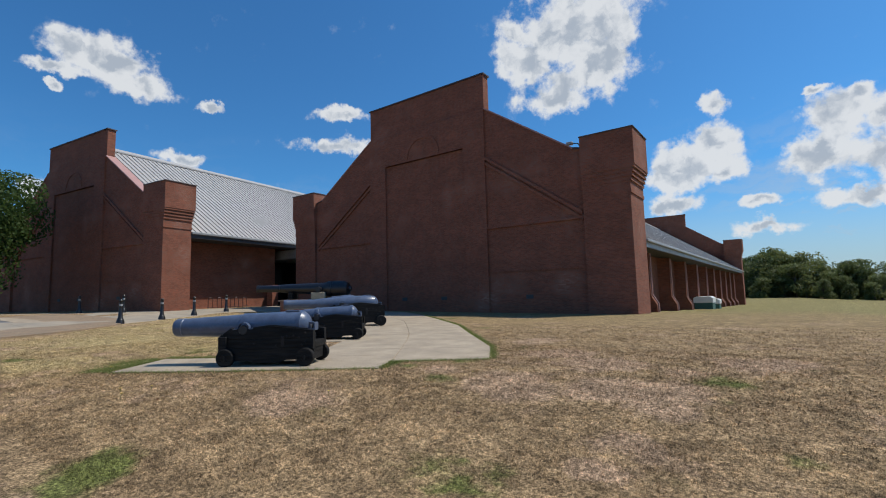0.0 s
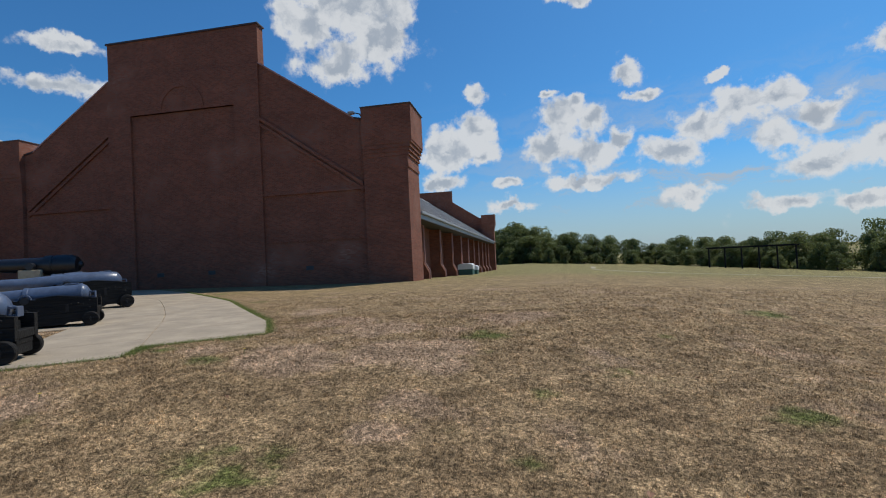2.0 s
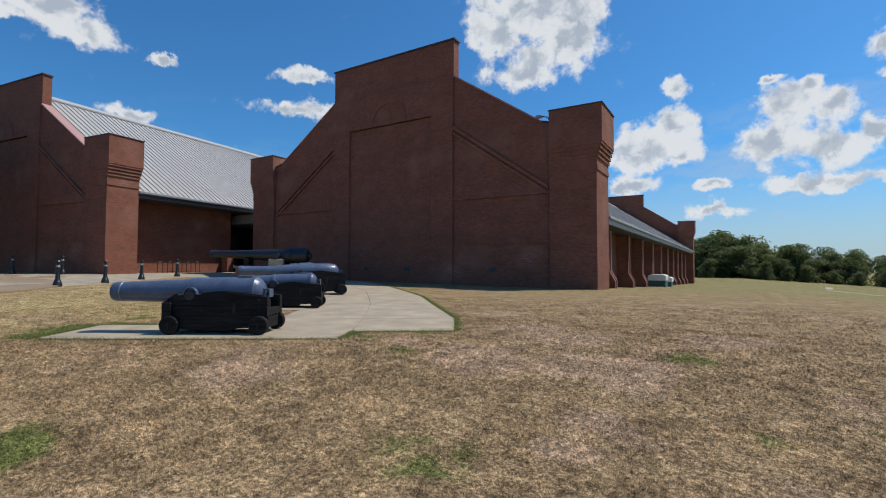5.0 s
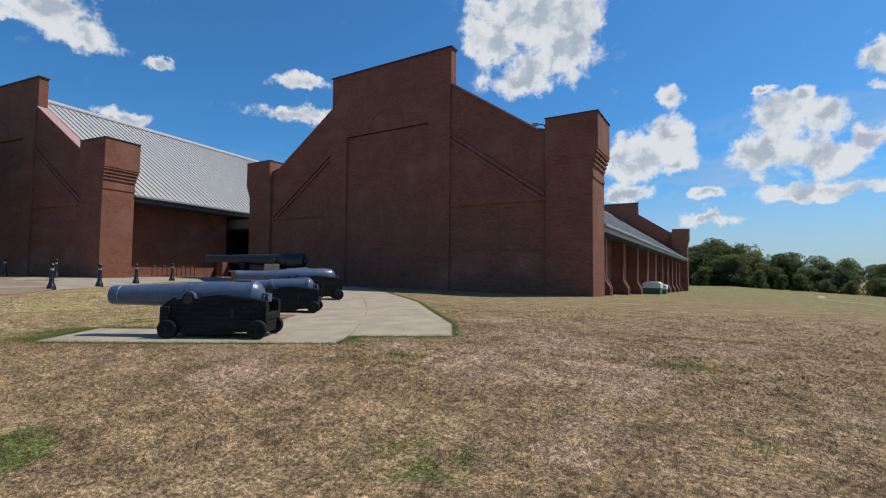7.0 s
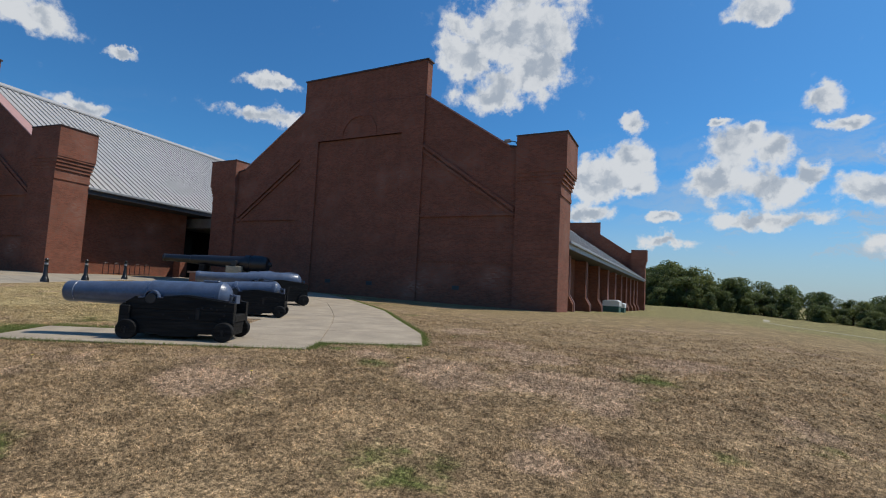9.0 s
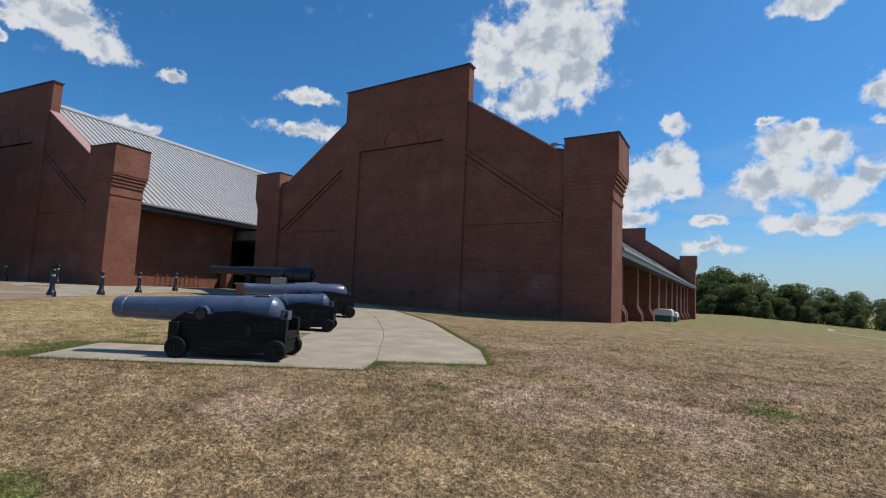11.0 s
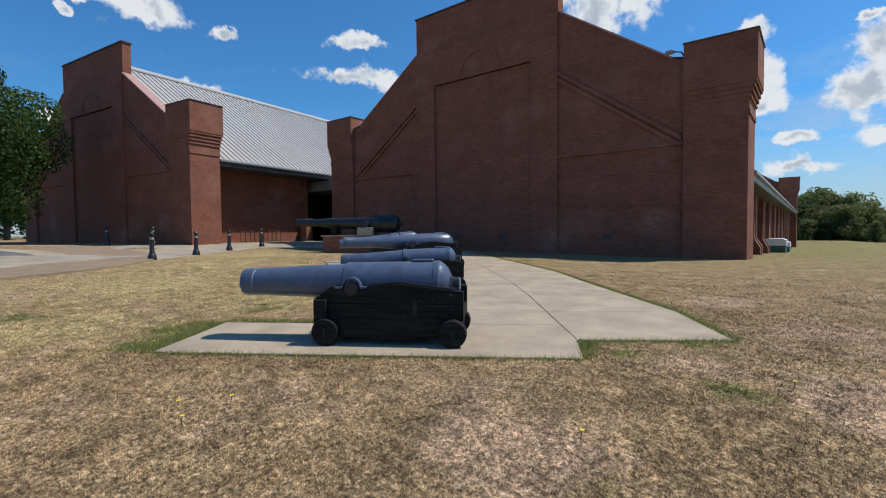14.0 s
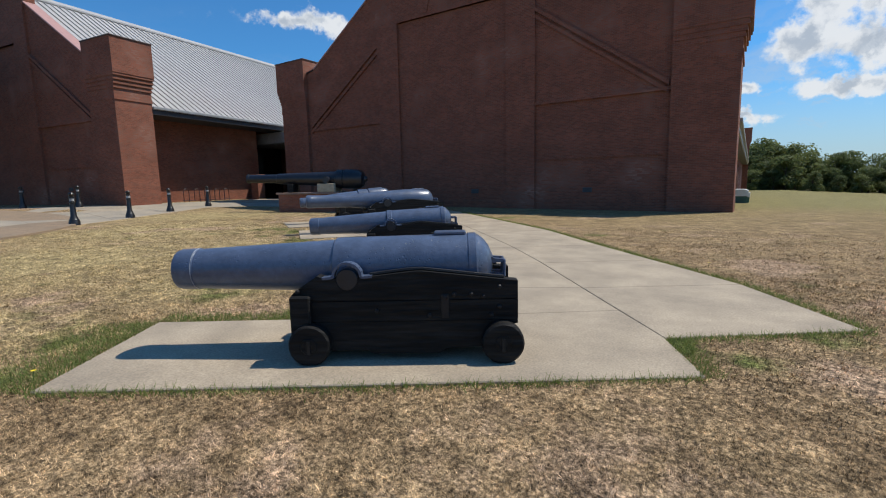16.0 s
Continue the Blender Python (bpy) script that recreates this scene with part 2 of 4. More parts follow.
    L(uv.outputs[0], pale.inputs["Vector"])
    patch = N("ShaderNodeTexNoise")
    patch.inputs["Scale"].default_value, patch.inputs["Detail"].default_value = 0.33, 3
    L(coord.outputs["Object"], patch.inputs["Vector"])
    where = N("ShaderNodeMapRange")
    where.inputs["From Min"].default_value, where.inputs["From Max"].default_value = 0.56, 0.74
    L(patch.outputs["Fac"], where.inputs["Value"])
    bloom = N("ShaderNodeMath")
    bloom.operation = "MULTIPLY"
    L(where.outputs[0], bloom.inputs[0]), L(pale.outputs["Color"], bloom.inputs[1])
    salted = N("ShaderNodeMix")
    salted.data_type = "RGBA"
    salted.inputs[7].default_value = (0.36, 0.19, 0.14, 1)
    L(bloom.outputs[0], salted.inputs[0]), L(tex.outputs["Color"], salted.inputs[6])
    L(salted.outputs[2], sc.inputs[0]), L(rng.outputs[0], sc.inputs["Scale"])
    L(sc.outputs[0], b.inputs["Base Color"])
    bump = N("ShaderNodeBump")
    bump.invert = True
    bump.inputs["Strength"].default_value, bump.inputs["Distance"].default_value = 0.6, 0.006
    L(tex.outputs["Fac"], bump.inputs["Height"]), L(bump.outputs[0], b.inputs["Normal"])
    return m


brick = brick_material("red_brick", (0.265, 0.093, 0.056), (0.172, 0.066, 0.043), (0.2, 0.122, 0.088))
coping_mat = material("coping", (0.045, 0.03, 0.028), 0.6, colour2=(0.07, 0.045, 0.04))
roof_metal = material("roof_metal", (0.39, 0.38, 0.365), 0.6, 0.0, (0.35, 0.343, 0.332), 0.6, 0.05, 8)
# pink of the downpipes, and the sunlit tone given to the raking copings
lit_coping_and_pipe = material("lit_coping_and_pipe", (0.42, 0.24, 0.21), 0.6, colour2=(0.36, 0.2, 0.18))
eave_dark = material("eave_dark", (0.06, 0.06, 0.065), 0.6)
eave_grey = material("eave_grey", (0.3, 0.31, 0.32), 0.5)
concrete = material("concrete", (0.395, 0.322, 0.23), 0.9, colour2=(0.27, 0.22, 0.16), scale=1.3, grain=0.2, grain_scale=60, bump=0.15, bump_scale=90)
aggregate = material("brown_aggregate", (0.27, 0.19, 0.12), 0.9, colour2=(0.2, 0.15, 0.1), scale=1.2, grain=0.3, grain_scale=50, bump=0.2)
asphalt = material("asphalt", (0.13, 0.13, 0.135), 0.85, colour2=(0.1, 0.1, 0.105), scale=1.0, grain=0.25, grain_scale=70, bump=0.3)
concrete_grey = material("grey_concrete", (0.35, 0.295, 0.22), 0.9, colour2=(0.25, 0.22, 0.175), scale=0.7, grain=0.1, bump=0.15)
glass_dark = material("dark_glass", (0.02, 0.022, 0.025), 0.12, colour2=(0.03, 0.03, 0.03))
gun_paint = material("gun_paint", (0.085, 0.114, 0.178), 0.33, colour2=(0.06, 0.08, 0.126), scale=5, grain=0.1, grain_scale=30, bump=0.5, bump_scale=24, bump_dist=0.006, pits=1.2, spec=0.6)
gun_black = material("gun_black", (0.009, 0.010, 0.014), 0.34, colour2=(0.016, 0.018, 0.024), scale=5, bump=0.6, bump_scale=26, bump_dist=0.005)
wood_black = material("black_wood", (0.006, 0.006, 0.006), 0.65, colour2=(0.017, 0.016, 0.015), scale=14, grain=0.5, grain_scale=40, bump=1.0, bump_scale=34, bump_dist=0.014, spec=0.18, stretch=(0.1, 1, 1))
iron = material("black_iron", (0.012, 0.012, 0.013), 0.5, colour2=(0.02, 0.018, 0.017), scale=12, bump=0.3, spec=0.3)
white_mark = material("chalk_mark", (0.55, 0.57, 0.6), 0.8)
bollard_mat = material("bollard_black", (0.01, 0.01, 0.011), 0.35, colour2=(0.016, 0.016, 0.017))
bark = material("bark", (0.09, 0.07, 0.05), 0.95, colour2=(0.05, 0.04, 0.03), scale=9, bump=0.8, bump_scale=20)
plank_wood = material("weathered_plank", (0.26, 0.17, 0.13), 0.8, colour2=(0.19, 0.13, 0.1), scale=6, grain=0.2, bump=0.3)
sandstone = material("sandstone", (0.42, 0.36, 0.26), 0.9, colour2=(0.33, 0.28, 0.2), scale=5, bump=0.5, bump_scale=30)
white_plastic = material("white_plastic", (0.75, 0.76, 0.76), 0.4, colour2=(0.68, 0.69, 0.69))
green_metal = material("green_metal", (0.03, 0.12, 0.10), 0.5, colour2=(0.025, 0.09, 0.08))
gravel_mat = material("far_path", (0.38, 0.34, 0.26), 0.95, colour2=(0.3, 0.27, 0.21), scale=2, grain=0.15)
band_grey = material("band_grey", (0.36, 0.37, 0.37), 0.5)

# ---- mesh helpers ----


def part(name, bm, mat, parent=None, label="", smooth=False):
    me = bpy.data.meshes.new(name)
    bmesh.ops.recalc_face_normals(bm, faces=bm.faces[:])
    if smooth:
        for e in bm.edges:
            e.smooth = len(e.link_faces) != 2 or e.calc_face_angle(0) < radians(35)
    bm.to_mesh(me)
    bm.free()
    me.materials.append(mat)
    if smooth:
        me.polygons.foreach_set("use_smooth", [True] * len(me.polygons))
    ob = new(name, me)
    ob.parent = parent
    return tagged(ob, label)


def share(name, me, parent, m):
    ob = new(name, me)
    ob.parent, ob.matrix_local = parent, m
    return ob


def thing(name, m, label, category, group="", kind=""):
    ob = new(name)
    ob.empty_display_size = 0.2
    ob.matrix_world = m
    return tagged(ob, label, category, group, kind)


def box(bm, x0, x1, y0, y1, z0, z1, bevel=0.0):
    vs = bmesh.ops.create_cube(bm, size=1, matrix=Matrix.LocRotScale(((x0 + x1) / 2, (y0 + y1) / 2, (z0 + z1) / 2), None, (abs(x1 - x0), abs(y1 - y0), abs(z1 - z0))))["verts"]
    if bevel:
        es = list({e for v in vs for e in v.link_edges})
        bmesh.ops.bevel(bm, geom=es, offset=bevel, segments=1, affect="EDGES")
    return bm


def prism(bm, pts, y0, y1):
    """A polygon in x and z, drawn out along y."""
    a = [bm.verts.new((x, y0, z)) for x, z in pts]
    b = [bm.verts.new((x, y1, z)) for x, z in pts]
    bm.faces.new(a), bm.faces.new(b[::-1])
    for i in range(len(pts)):
        j = (i + 1) % len(pts)
        bm.faces.new((a[i], b[i], b[j], a[j]))
    return bm


def slab(bm, pts, z0, z1):
    """A polygon in x and y, drawn out upwards; z1 may be a function of the place."""
    top = [bm.verts.new((x, y, z1(x, y) if callable(z1) else z1)) for x, y in pts]
    low = [bm.verts.new((x, y, z0)) for x, y in pts]
    bm.faces.new(top), bm.faces.new(low[::-1])
    for i in range(len(pts)):
        j = (i + 1) % len(pts)
        bm.faces.new((top[i], low[i], low[j], top[j]))
    return bm


def lathe(bm, profile, segs=32, axis="x", centre=(0, 0, 0)):
    """Rings of (place along the axis, radius); a radius of 0 closes the end."""
    c, rings = Vector(centre), []
    for s, r in profile:
        ring = []
        for k in range(1 if r == 0 else segs):
            a = 2 * math.pi * k / segs
            u, v = r * math.cos(a), r * math.sin(a)
            ring.append(bm.verts.new(c + Vector((s, u, v) if axis == "x" else (u, v, s) if axis == "z" else (u, s, v))))
        rings.append(ring)
    for p, q in zip(rings, rings[1:]):
        n = max(len(p), len(q))
        for k in range(n):
            f = [p[k % len(p)], p[(k + 1) % len(p)], q[(k + 1) % len(q)], q[k % len(q)]]
            f = list(dict.fromkeys(f))
            if len(f) > 2:
                bm.faces.new(f)
    return bm


def tube(bm, pts, radius, segs=8):
    """A round bar along a line of points."""
    pts = [Vector(p) for p in pts]
    rings = []
    for i, p in enumerate(pts):
        d = (pts[min(i + 1, len(pts) - 1)] - pts[max(i - 1, 0)]).normalized()
        u = d.orthogonal().normalized() if i == 0 else (u - d * u.dot(d)).normalized()
        w = d.cross(u)
        rr = radius[i] if isinstance(radius, (list, tuple)) else radius
        rings.append([bm.verts.new(p + rr * (math.cos(2 * math.pi * k / segs) * u + math.sin(2 * math.pi * k / segs) * w)) for k in range(segs)])
    for a, b in zip(rings, rings[1:]):
        for k in range(segs):
            bm.faces.new((a[k], a[(k + 1) % segs], b[(k + 1) % segs], b[k]))
    bm.faces.new(rings[0][::-1]), bm.faces.new(rings[-1])
    return bm


def B():
    return bmesh.new()


# ---- ground ----
def along(v, knots):
    for (a, p), (b, q) in zip(knots, knots[1:]):
        if v <= b:
            t = min(max((v - a) / (b - a), 0), 1)
            return p + (q - p) * t
    return knots[-1][1]


RISE = [(-400, 1.2), (-60, 0.62), (-45, 0.62), (-36, 0.58), (-31, 0.36), (-28, 0.24), (-14, 0.06), (-8, 0.0), (2, 0.0), (9, -0.5), (30, -1.6), (80, -5.0), (200, -8.5), (900, -9)]
BANK = [(0, 0), (1, -0.04), (1.5, -0.09), (2, -0.15), (3, -0.29), (4, -0.38), (8, -0.44), (40, -0.5), (400, -0.5)]
BACK = [(-900, 0), (24, 0), (54, -0.9), (97, -1.9), (150, -1.8), (300, -2.3), (1500, -2.3)]


def ground_z(x, y):
    z = along(x, RISE) + along((x + 5.6) * 0.555 - (y - 5.77) * 0.83, BANK) + along(y, BACK)
    return z + (0.004 * noise.noise((x * 0.6, y * 0.6, 0)) if x * x + y * y < 2500 else 0.0)


# greener spots: x, y, radius
GREEN = [(-5.35, 6.25, 0.45), (-4.8, 7.0, 0.4), (-10.4, 3.9, 0.8), (-9.9, 3.2, 0.6), (-9.3, 5.6, 0.7), (-11.2, 5.6, 1.0), (-12.2, 8.4, 1.6), (-14.6, 10.6, 2.2), (-17.2, 11.0, 2.0), (-13.2, 2.7, 0.8), (-5.15, 1.6, 0.8), (-2.8, 3.45, 0.6), (-2.4, 3.3, 0.5)]
PALE = [(-16.5, 5.5, 5.0), (-21.0, 9.5, 5.5), (-14.0, 8.5, 3.5), (-25.5, 14.0, 5.0), (-11.8, 3.0, 2.0), (-12.0, 6.2, 2.2)]
GREEN += [(2.2, 4.9, 0.45), (1.93, 7.8, 0.4), (-0.2, 3.65, 0.35), (1.4, 2.95, 0.35), (3.3, 3.4, 0.5), (-0.9, 7.3, 0.5), (-0.6, 6.5, 0.35), (0.0, 5.3, 0.35), (-4.2, 8.5, 0.35), (-4.3, 5.75, 0.5), (4.4, 10.5, 0.8), (-8.6, 14.2, 0.6), (-13.0, 19.0, 1.4), (-5.8, 6.45, 0.4)]
BARE = [(-1.15, 6.75, 0.6), (-1.3, 5.95, 0.55), (-1.4, 4.85, 0.5), (-1.45, 4.1, 0.45), (-1.35, 7.7, 0.6), (-2.0, 6.4, 0.7), (-3.3, 5.85, 0.8), (-2.4, 7.9, 1.0), (-3.6, 8.8, 0.8), (-5.1, 10.9, 1.0), (-0.4, 8.9, 0.8), (-4.7, 6.3, 0.6), (-5.4, 3.7, 0.5), (3.4, 4.6, 0.7)]


def lawn_material(name="dry_lawn", blades=False):
    m = bpy.data.materials.new(name)
    m.use_nodes = True
    nt = m.node_tree
    N, L = nt.nodes.new, nt.links.new
    b = nt.nodes["Principled BSDF"]
    b.inputs["Roughness"].default_value, b.inputs["Specular IOR Level"].default_value = 0.95, 0.1
    geo = N("ShaderNodeNewGeometry")

    def tex(scale, detail, rough=0.6, stretch=None):
        n = N("ShaderNodeTexNoise")
        n.inputs["Scale"].default_value, n.inputs["Detail"].default_value, n.inputs["Roughness"].default_value = scale, detail, rough
        L(geo.outputs["Position"], n.inputs["Vector"])
        return n.outputs["Fac"]

    def span(v, a, b_, lo=0.0, hi=1.0):
        r = N("ShaderNodeMapRange")
        r.interpolation_type = "SMOOTHSTEP"
        for k, val in zip(("From Min", "From Max", "To Min", "To Max"), (a, b_, lo, hi)):
            r.inputs[k].default_value = val
        L(v, r.inputs["Value"])
        return r.outputs[0]

    def blend(f, a, b_):
        mx = N("ShaderNodeMix")
        mx.data_type = "RGBA"
        L(f, mx.inputs[0])
        for i, v in ((6, a), (7, b_)):
            if isinstance(v, tuple):
                mx.inputs[i].default_value = (*v, 1)
            else:
                L(v, mx.inputs[i])
        return mx.outputs[2]

    def spot_mask(places, strength):
        mask = None
        flat = N("ShaderNodeVectorMath")
        flat.operation = "MULTIPLY"
        flat.inputs[1].default_value = (1, 1, 0)
        L(geo.outputs["Position"], flat.inputs[0])
        for sx, sy, sr in places:
            d = N("ShaderNodeVectorMath")
            d.operation = "DISTANCE"
            L(flat.outputs[0], d.inputs[0])
            d.inputs[1].default_value = (sx, sy, 0)
            one = span(d.outputs["Value"], 0.0, sr * 1.3, strength, 0.0)
            if mask is None:
                mask = one
            else:
                mx = N("ShaderNodeMath")
                mx.operation = "MAXIMUM"
                L(mask, mx.inputs[0]), L(one, mx.inputs[1])
                mask = mx.outputs[0]
        return mask

    spots = spot_mask(GREEN, 0.2)
    worn = N("ShaderNodeMath")
    L(tex(0.42, 8, 0.7), worn.inputs[0]), L(spot_mask(BARE, 0.2), worn.inputs[1])
    patchy = N("ShaderNodeMath")
    L(tex(0.9, 8, 0.7), patchy.inputs[0]), L(spots, patchy.inputs[1])
    straw = blend(span(tex(1.1, 5), 0.4, 0.62), (0.38, 0.264, 0.145), (0.3, 0.205, 0.113))
    straw = blend(spot_mask(PALE, 0.8), straw, (0.46, 0.36, 0.175))
    bare = blend(span(worn.outputs[0], 0.53, 0.64), straw, (0.42, 0.29, 0.185))
    green = blend(span(patchy.outputs[0], 0.6, 0.76), bare, (0.15, 0.16, 0.05))
    pos = N("ShaderNodeSeparateXYZ")
    L(geo.outputs["Position"], pos.inputs[0])
    far = blend(span(pos.outputs[1], 9, 42, 0.0, 0.75), green, (0.235, 0.22, 0.085))
    fine = span(geo.outputs["Random Per Island"], 0.0, 1.0, 0.65, 1.75) if blades else span(tex(46, 3, 0.7), 0.3, 0.7, 0.45, 1.2)
    tuft = N("ShaderNodeMath")
    tuft.operation = "MULTIPLY"
    L(fine, tuft.inputs[0]), L(span(tex(11, 5, 0.8), 0.36, 0.64, 0.6, 1.35), tuft.inputs[1])
    clump = N("ShaderNodeMath")
    clump.operation = "MULTIPLY"
    L(tuft.outputs[0], clump.inputs[0]), L(span(tex(30, 4, 0.75), 0.38, 0.62, 0.48, 1.48), clump.inputs[1])
    fine = clump.outputs[0]
    mottle = N("ShaderNodeMath")
    mottle.operation = "MULTIPLY"
    L(fine, mottle.inputs[0]), L(span(tex(2.6, 6, 0.7), 0.36, 0.64, 0.74, 1.24), mottle.inputs[1])
    fine = mottle.outputs[0]
    mul = N("ShaderNodeVectorMath")
    mul.operation = "SCALE"
    L(far, mul.inputs[0]), L(fine, mul.inputs["Scale"])
    L(mul.outputs[0], b.inputs["Base Color"])
    if blades:
        return m
    bump = N("ShaderNodeBump")
    bump.inputs["Strength"].default_value, bump.inputs["Distance"].default_value = 0.9, 0.03
    L(tex(38, 4, 0.7), bump.inputs["Height"]), L(bump.outputs[0], b.inputs["Normal"])
    return m


lawn_mat = lawn_material()
blade_mat = lawn_material("lawn_blades", True)


def ground():
    def ticks(lo, hi, near_lo, near_hi, step):
        v, out = near_lo, []
        while v <= near_hi:
            out.append(v)
            v += step
        s, v = step, near_hi
        while v < hi:
            s *= 1.22
            v += s
            out.append(min(v, hi))
        s, v = step, near_lo
        while v > lo:
            s *= 1.22
            v -= s
            out.insert(0, max(v, lo))
        return out

    xs, ys = ticks(-900, 1200, -16, 12, 0.5), ticks(-700, 1500, -6, 30, 0.5)
    verts = [(x, y, ground_z(x, y)) for y in ys for x in xs]
    w = len(xs)
    faces = [(j * w + i, j * w + i + 1, j * w + w + i + 1, j * w + w + i) for j in range(len(ys) - 1) for i in range(w - 1)]
    me = bpy.data.meshes.new("ground")
    me.from_pydata(verts, [], faces)
    me.materials.append(lawn_mat)
    me.polygons.foreach_set("use_smooth", [True] * len(faces))
    tagged(new("ground", me), "dry straw-coloured lawn sloping away to a far field", "lawn", kind="structure")


ground()


# ---- buildings ----
RAKE = 0.66


def building(name, m, label, length, eave_z, ridge_drop, base, ends=(True, True), side="right", deep=0.0, buttresses=True, spread=0.0, tall=0.0):
    """A long brick shed with stepped gable ends and corbelled corner piers. The front gable stands on y = 0 and the shed runs along +y."""
    top = thing(name, m, label, "building", "museum wings")
    low = base - 3.4
    pier_deep = 2.4 if buttresses else 1.9
    for k, y0 in enumerate((0.0, length)):
        if not ends[k]:
            continue
        back = 1 if k == 0 else -1
        bm = B()
        prism(bm, [(-11.2, low), (11.2, low), (11.2, 8.85), (10.5, 9.0), (4.95, 12.72), (4.95, 15.02), (-4.95, 15.02), (-4.95, 12.72), (-10.5, 9.0), (-11.2, 8.85)], y0, y0 + 0.6)
        wall = part("gable_wall", bm, brick, top)
        s = -1 if k == 0 else 1
        yf = y0 if k == 0 else y0 + 0.6
        # copings
        for a, b_ in (((-5.03, 15.02), (5.03, 15.02)), ((4.95, 12.72), (10.5, 9.0)), ((-10.5, 9.0), (-4.95, 12.72)), ((10.5, 9.0), (11.2, 8.85)), ((-11.2, 8.85), (-10.5, 9.0))):
            bm = B()
            prism(bm, [a, b_, (b_[0], b_[1] + 0.09), (a[0], a[1] + 0.09)], y0 - 0.07, y0 + 0.67)
            # sun on the sloping copings is put into their colour as paler pink
            part("coping", bm, lit_coping_and_pipe if abs(a[1] - b_[1]) > 1 else coping_mat, wall)
        # raised brickwork: pilasters, arch, raking bands, belts
        for sx in (-1, 1):
            bm = B()
            box(bm, sx * 3.4, sx * 4.95, yf - 0.14, yf + 0.14, low, 12.72)
            part("pilaster", bm, brick, wall)
            bm = B()
            for off in (0.0, 0.34):
                prism(bm, [(sx * 4.95, 9.45 - off), (sx * 10.9, 5.3 - off), (sx * 10.9, 5.5 - off), (sx * 4.95, 9.65 - off)], yf - 0.14 + off * 0.12, yf + 0.08)
            part("raking_band", bm, brick, wall)
            for z in (5.1, 2.45):
                bm = B()
                box(bm, sx * 4.95, sx * 11.0, yf - (0.12 if z > 3 else 0.05), yf + 0.07, z, z + 0.14)
                part("belt_course", bm, brick, wall)
        bm = B()
        box(bm, -3.4, 3.4, yf - 0.14, yf + 0.14, 10.5, 12.72)
        part("head_panel", bm, brick, wall)
        bm = B()
        n, r0, r1, cz = 18, 1.25, 1.5, 10.66
        for i in range(n):
            a, b_ = math.pi * i / n, math.pi * (i + 1) / n
            prism(bm, [(r0 * math.cos(a), cz + r0 * math.sin(a)), (r1 * math.cos(a), cz + r1 * math.sin(a)), (r1 * math.cos(b_), cz + r1 * math.sin(b_)), (r0 * math.cos(b_), cz + r0 * math.sin(b_))], yf - 0.19, yf + 0.1)
        box(bm, -3.3, 3.3, yf - 0.16, yf + 0.1, 10.5, 10.64)
        part("blind_arch", bm, brick, wall)
        if k == 0:
            for vx in (-1.85, 1.5, 7.55):
                bm = B()
                box(bm, vx - 0.22, vx + 0.22, yf - 0.03, yf + 0.1, 0.75 + base, 0.98 + base, 0.01)
                vent = part("wall_vent", bm, eave_dark, wall, "dark louvred wall vent")
        # piers
        for sx in (-1, 1):
            y_a, y_b = (y0 - 0.32, y0 + pier_deep) if k == 0 else (y0 - 1.8, y0 + 0.92)
            dx, dz = (spread, tall) if sx < 0 and k == 0 else (0.0, 0.0)
            bm = B()
            box(bm, sx * (11.0 + dx), sx * (13.45 + dx), y_a + 0.1, y_b, low, 6.1 + dz)
            pier = part("pier", bm, brick, top)
            steps = ((6.1, 6.3, 0.05), (6.3, 6.72, 0.02), (6.72, 6.86, 0.09), (6.86, 6.94, 0.06), (6.94, 7.08, 0.15), (7.08, 7.16, 0.12), (7.16, 7.3, 0.21), (7.3, 7.38, 0.18), (7.38, 7.52, 0.27), (7.52, 9.42, 0.3))
            for z0, z1, o in steps:
                bm = B()
                box(bm, sx * (11.0 + dx), sx * (13.45 + o + dx), y_a + 0.1 - o * 0.35, y_b + o * 0.35, z0 + dz, z1 + dz)
                part("corbel_course", bm, brick, pier)
            bm = B()
            box(bm, sx * (10.96 + dx), sx * (13.8 + dx), y_a - 0.04, y_b + 0.14, 9.42 + dz, 9.5 + dz, 0.02)
            part("pier_cap", bm, coping_mat, pier)
    # roof
    half = 13.4
    for sx in (-1, 1):
        ze, zr = eave_z + 0.25, eave_z + 0.25 + RAKE * half - ridge_drop
        ya, yb = (0.6, length if ends[1] else length + 0.5)
        bm = B()
        a = [bm.verts.new(p) for p in ((sx * half, ya, ze), (sx * half, yb, ze), (0, yb, zr), (0, ya, zr))]
        b_ = [bm.verts.new((v.co.x, v.co.y, v.co.z - 0.18)) for v in a]
        bm.faces.new(a), bm.faces.new(b_[::-1])
        for i in range(4):
            j = (i + 1) % 4
            bm.faces.new((a[i], b_[i], b_[j], a[j]))
        roof = part("roof", bm, roof_metal, top, "pale grey standing seam metal roof")
        run = math.hypot(half, zr - ze)
        bm = B()
        box(bm, 0, run, -0.02, 0.02, 0, 0.065)
        me = bpy.data.meshes.new("roof_seam")
        bm.to_mesh(me)
        bm.free()
        me.materials.append(roof_metal)
        ang = math.atan2(zr - ze, half)
        steps_n = int((yb - ya) / 0.46)
        for i in range(steps_n):
            base_m = Matrix.Translation((sx * half, ya + 0.3 + i * 0.46, ze)) @ Matrix.Rotation(math.pi if sx > 0 else 0, 4, "Z") @ Matrix.Rotation(-ang, 4, "Y")
            share("roof_seam", me, roof, base_m)
        # eave: gutter, fascia, soffit
        bm = B()
        box(bm, sx * half, sx * (half + 0.16), pier_deep + 0.02, yb, ze - 0.2, ze - 0.02, 0.03)
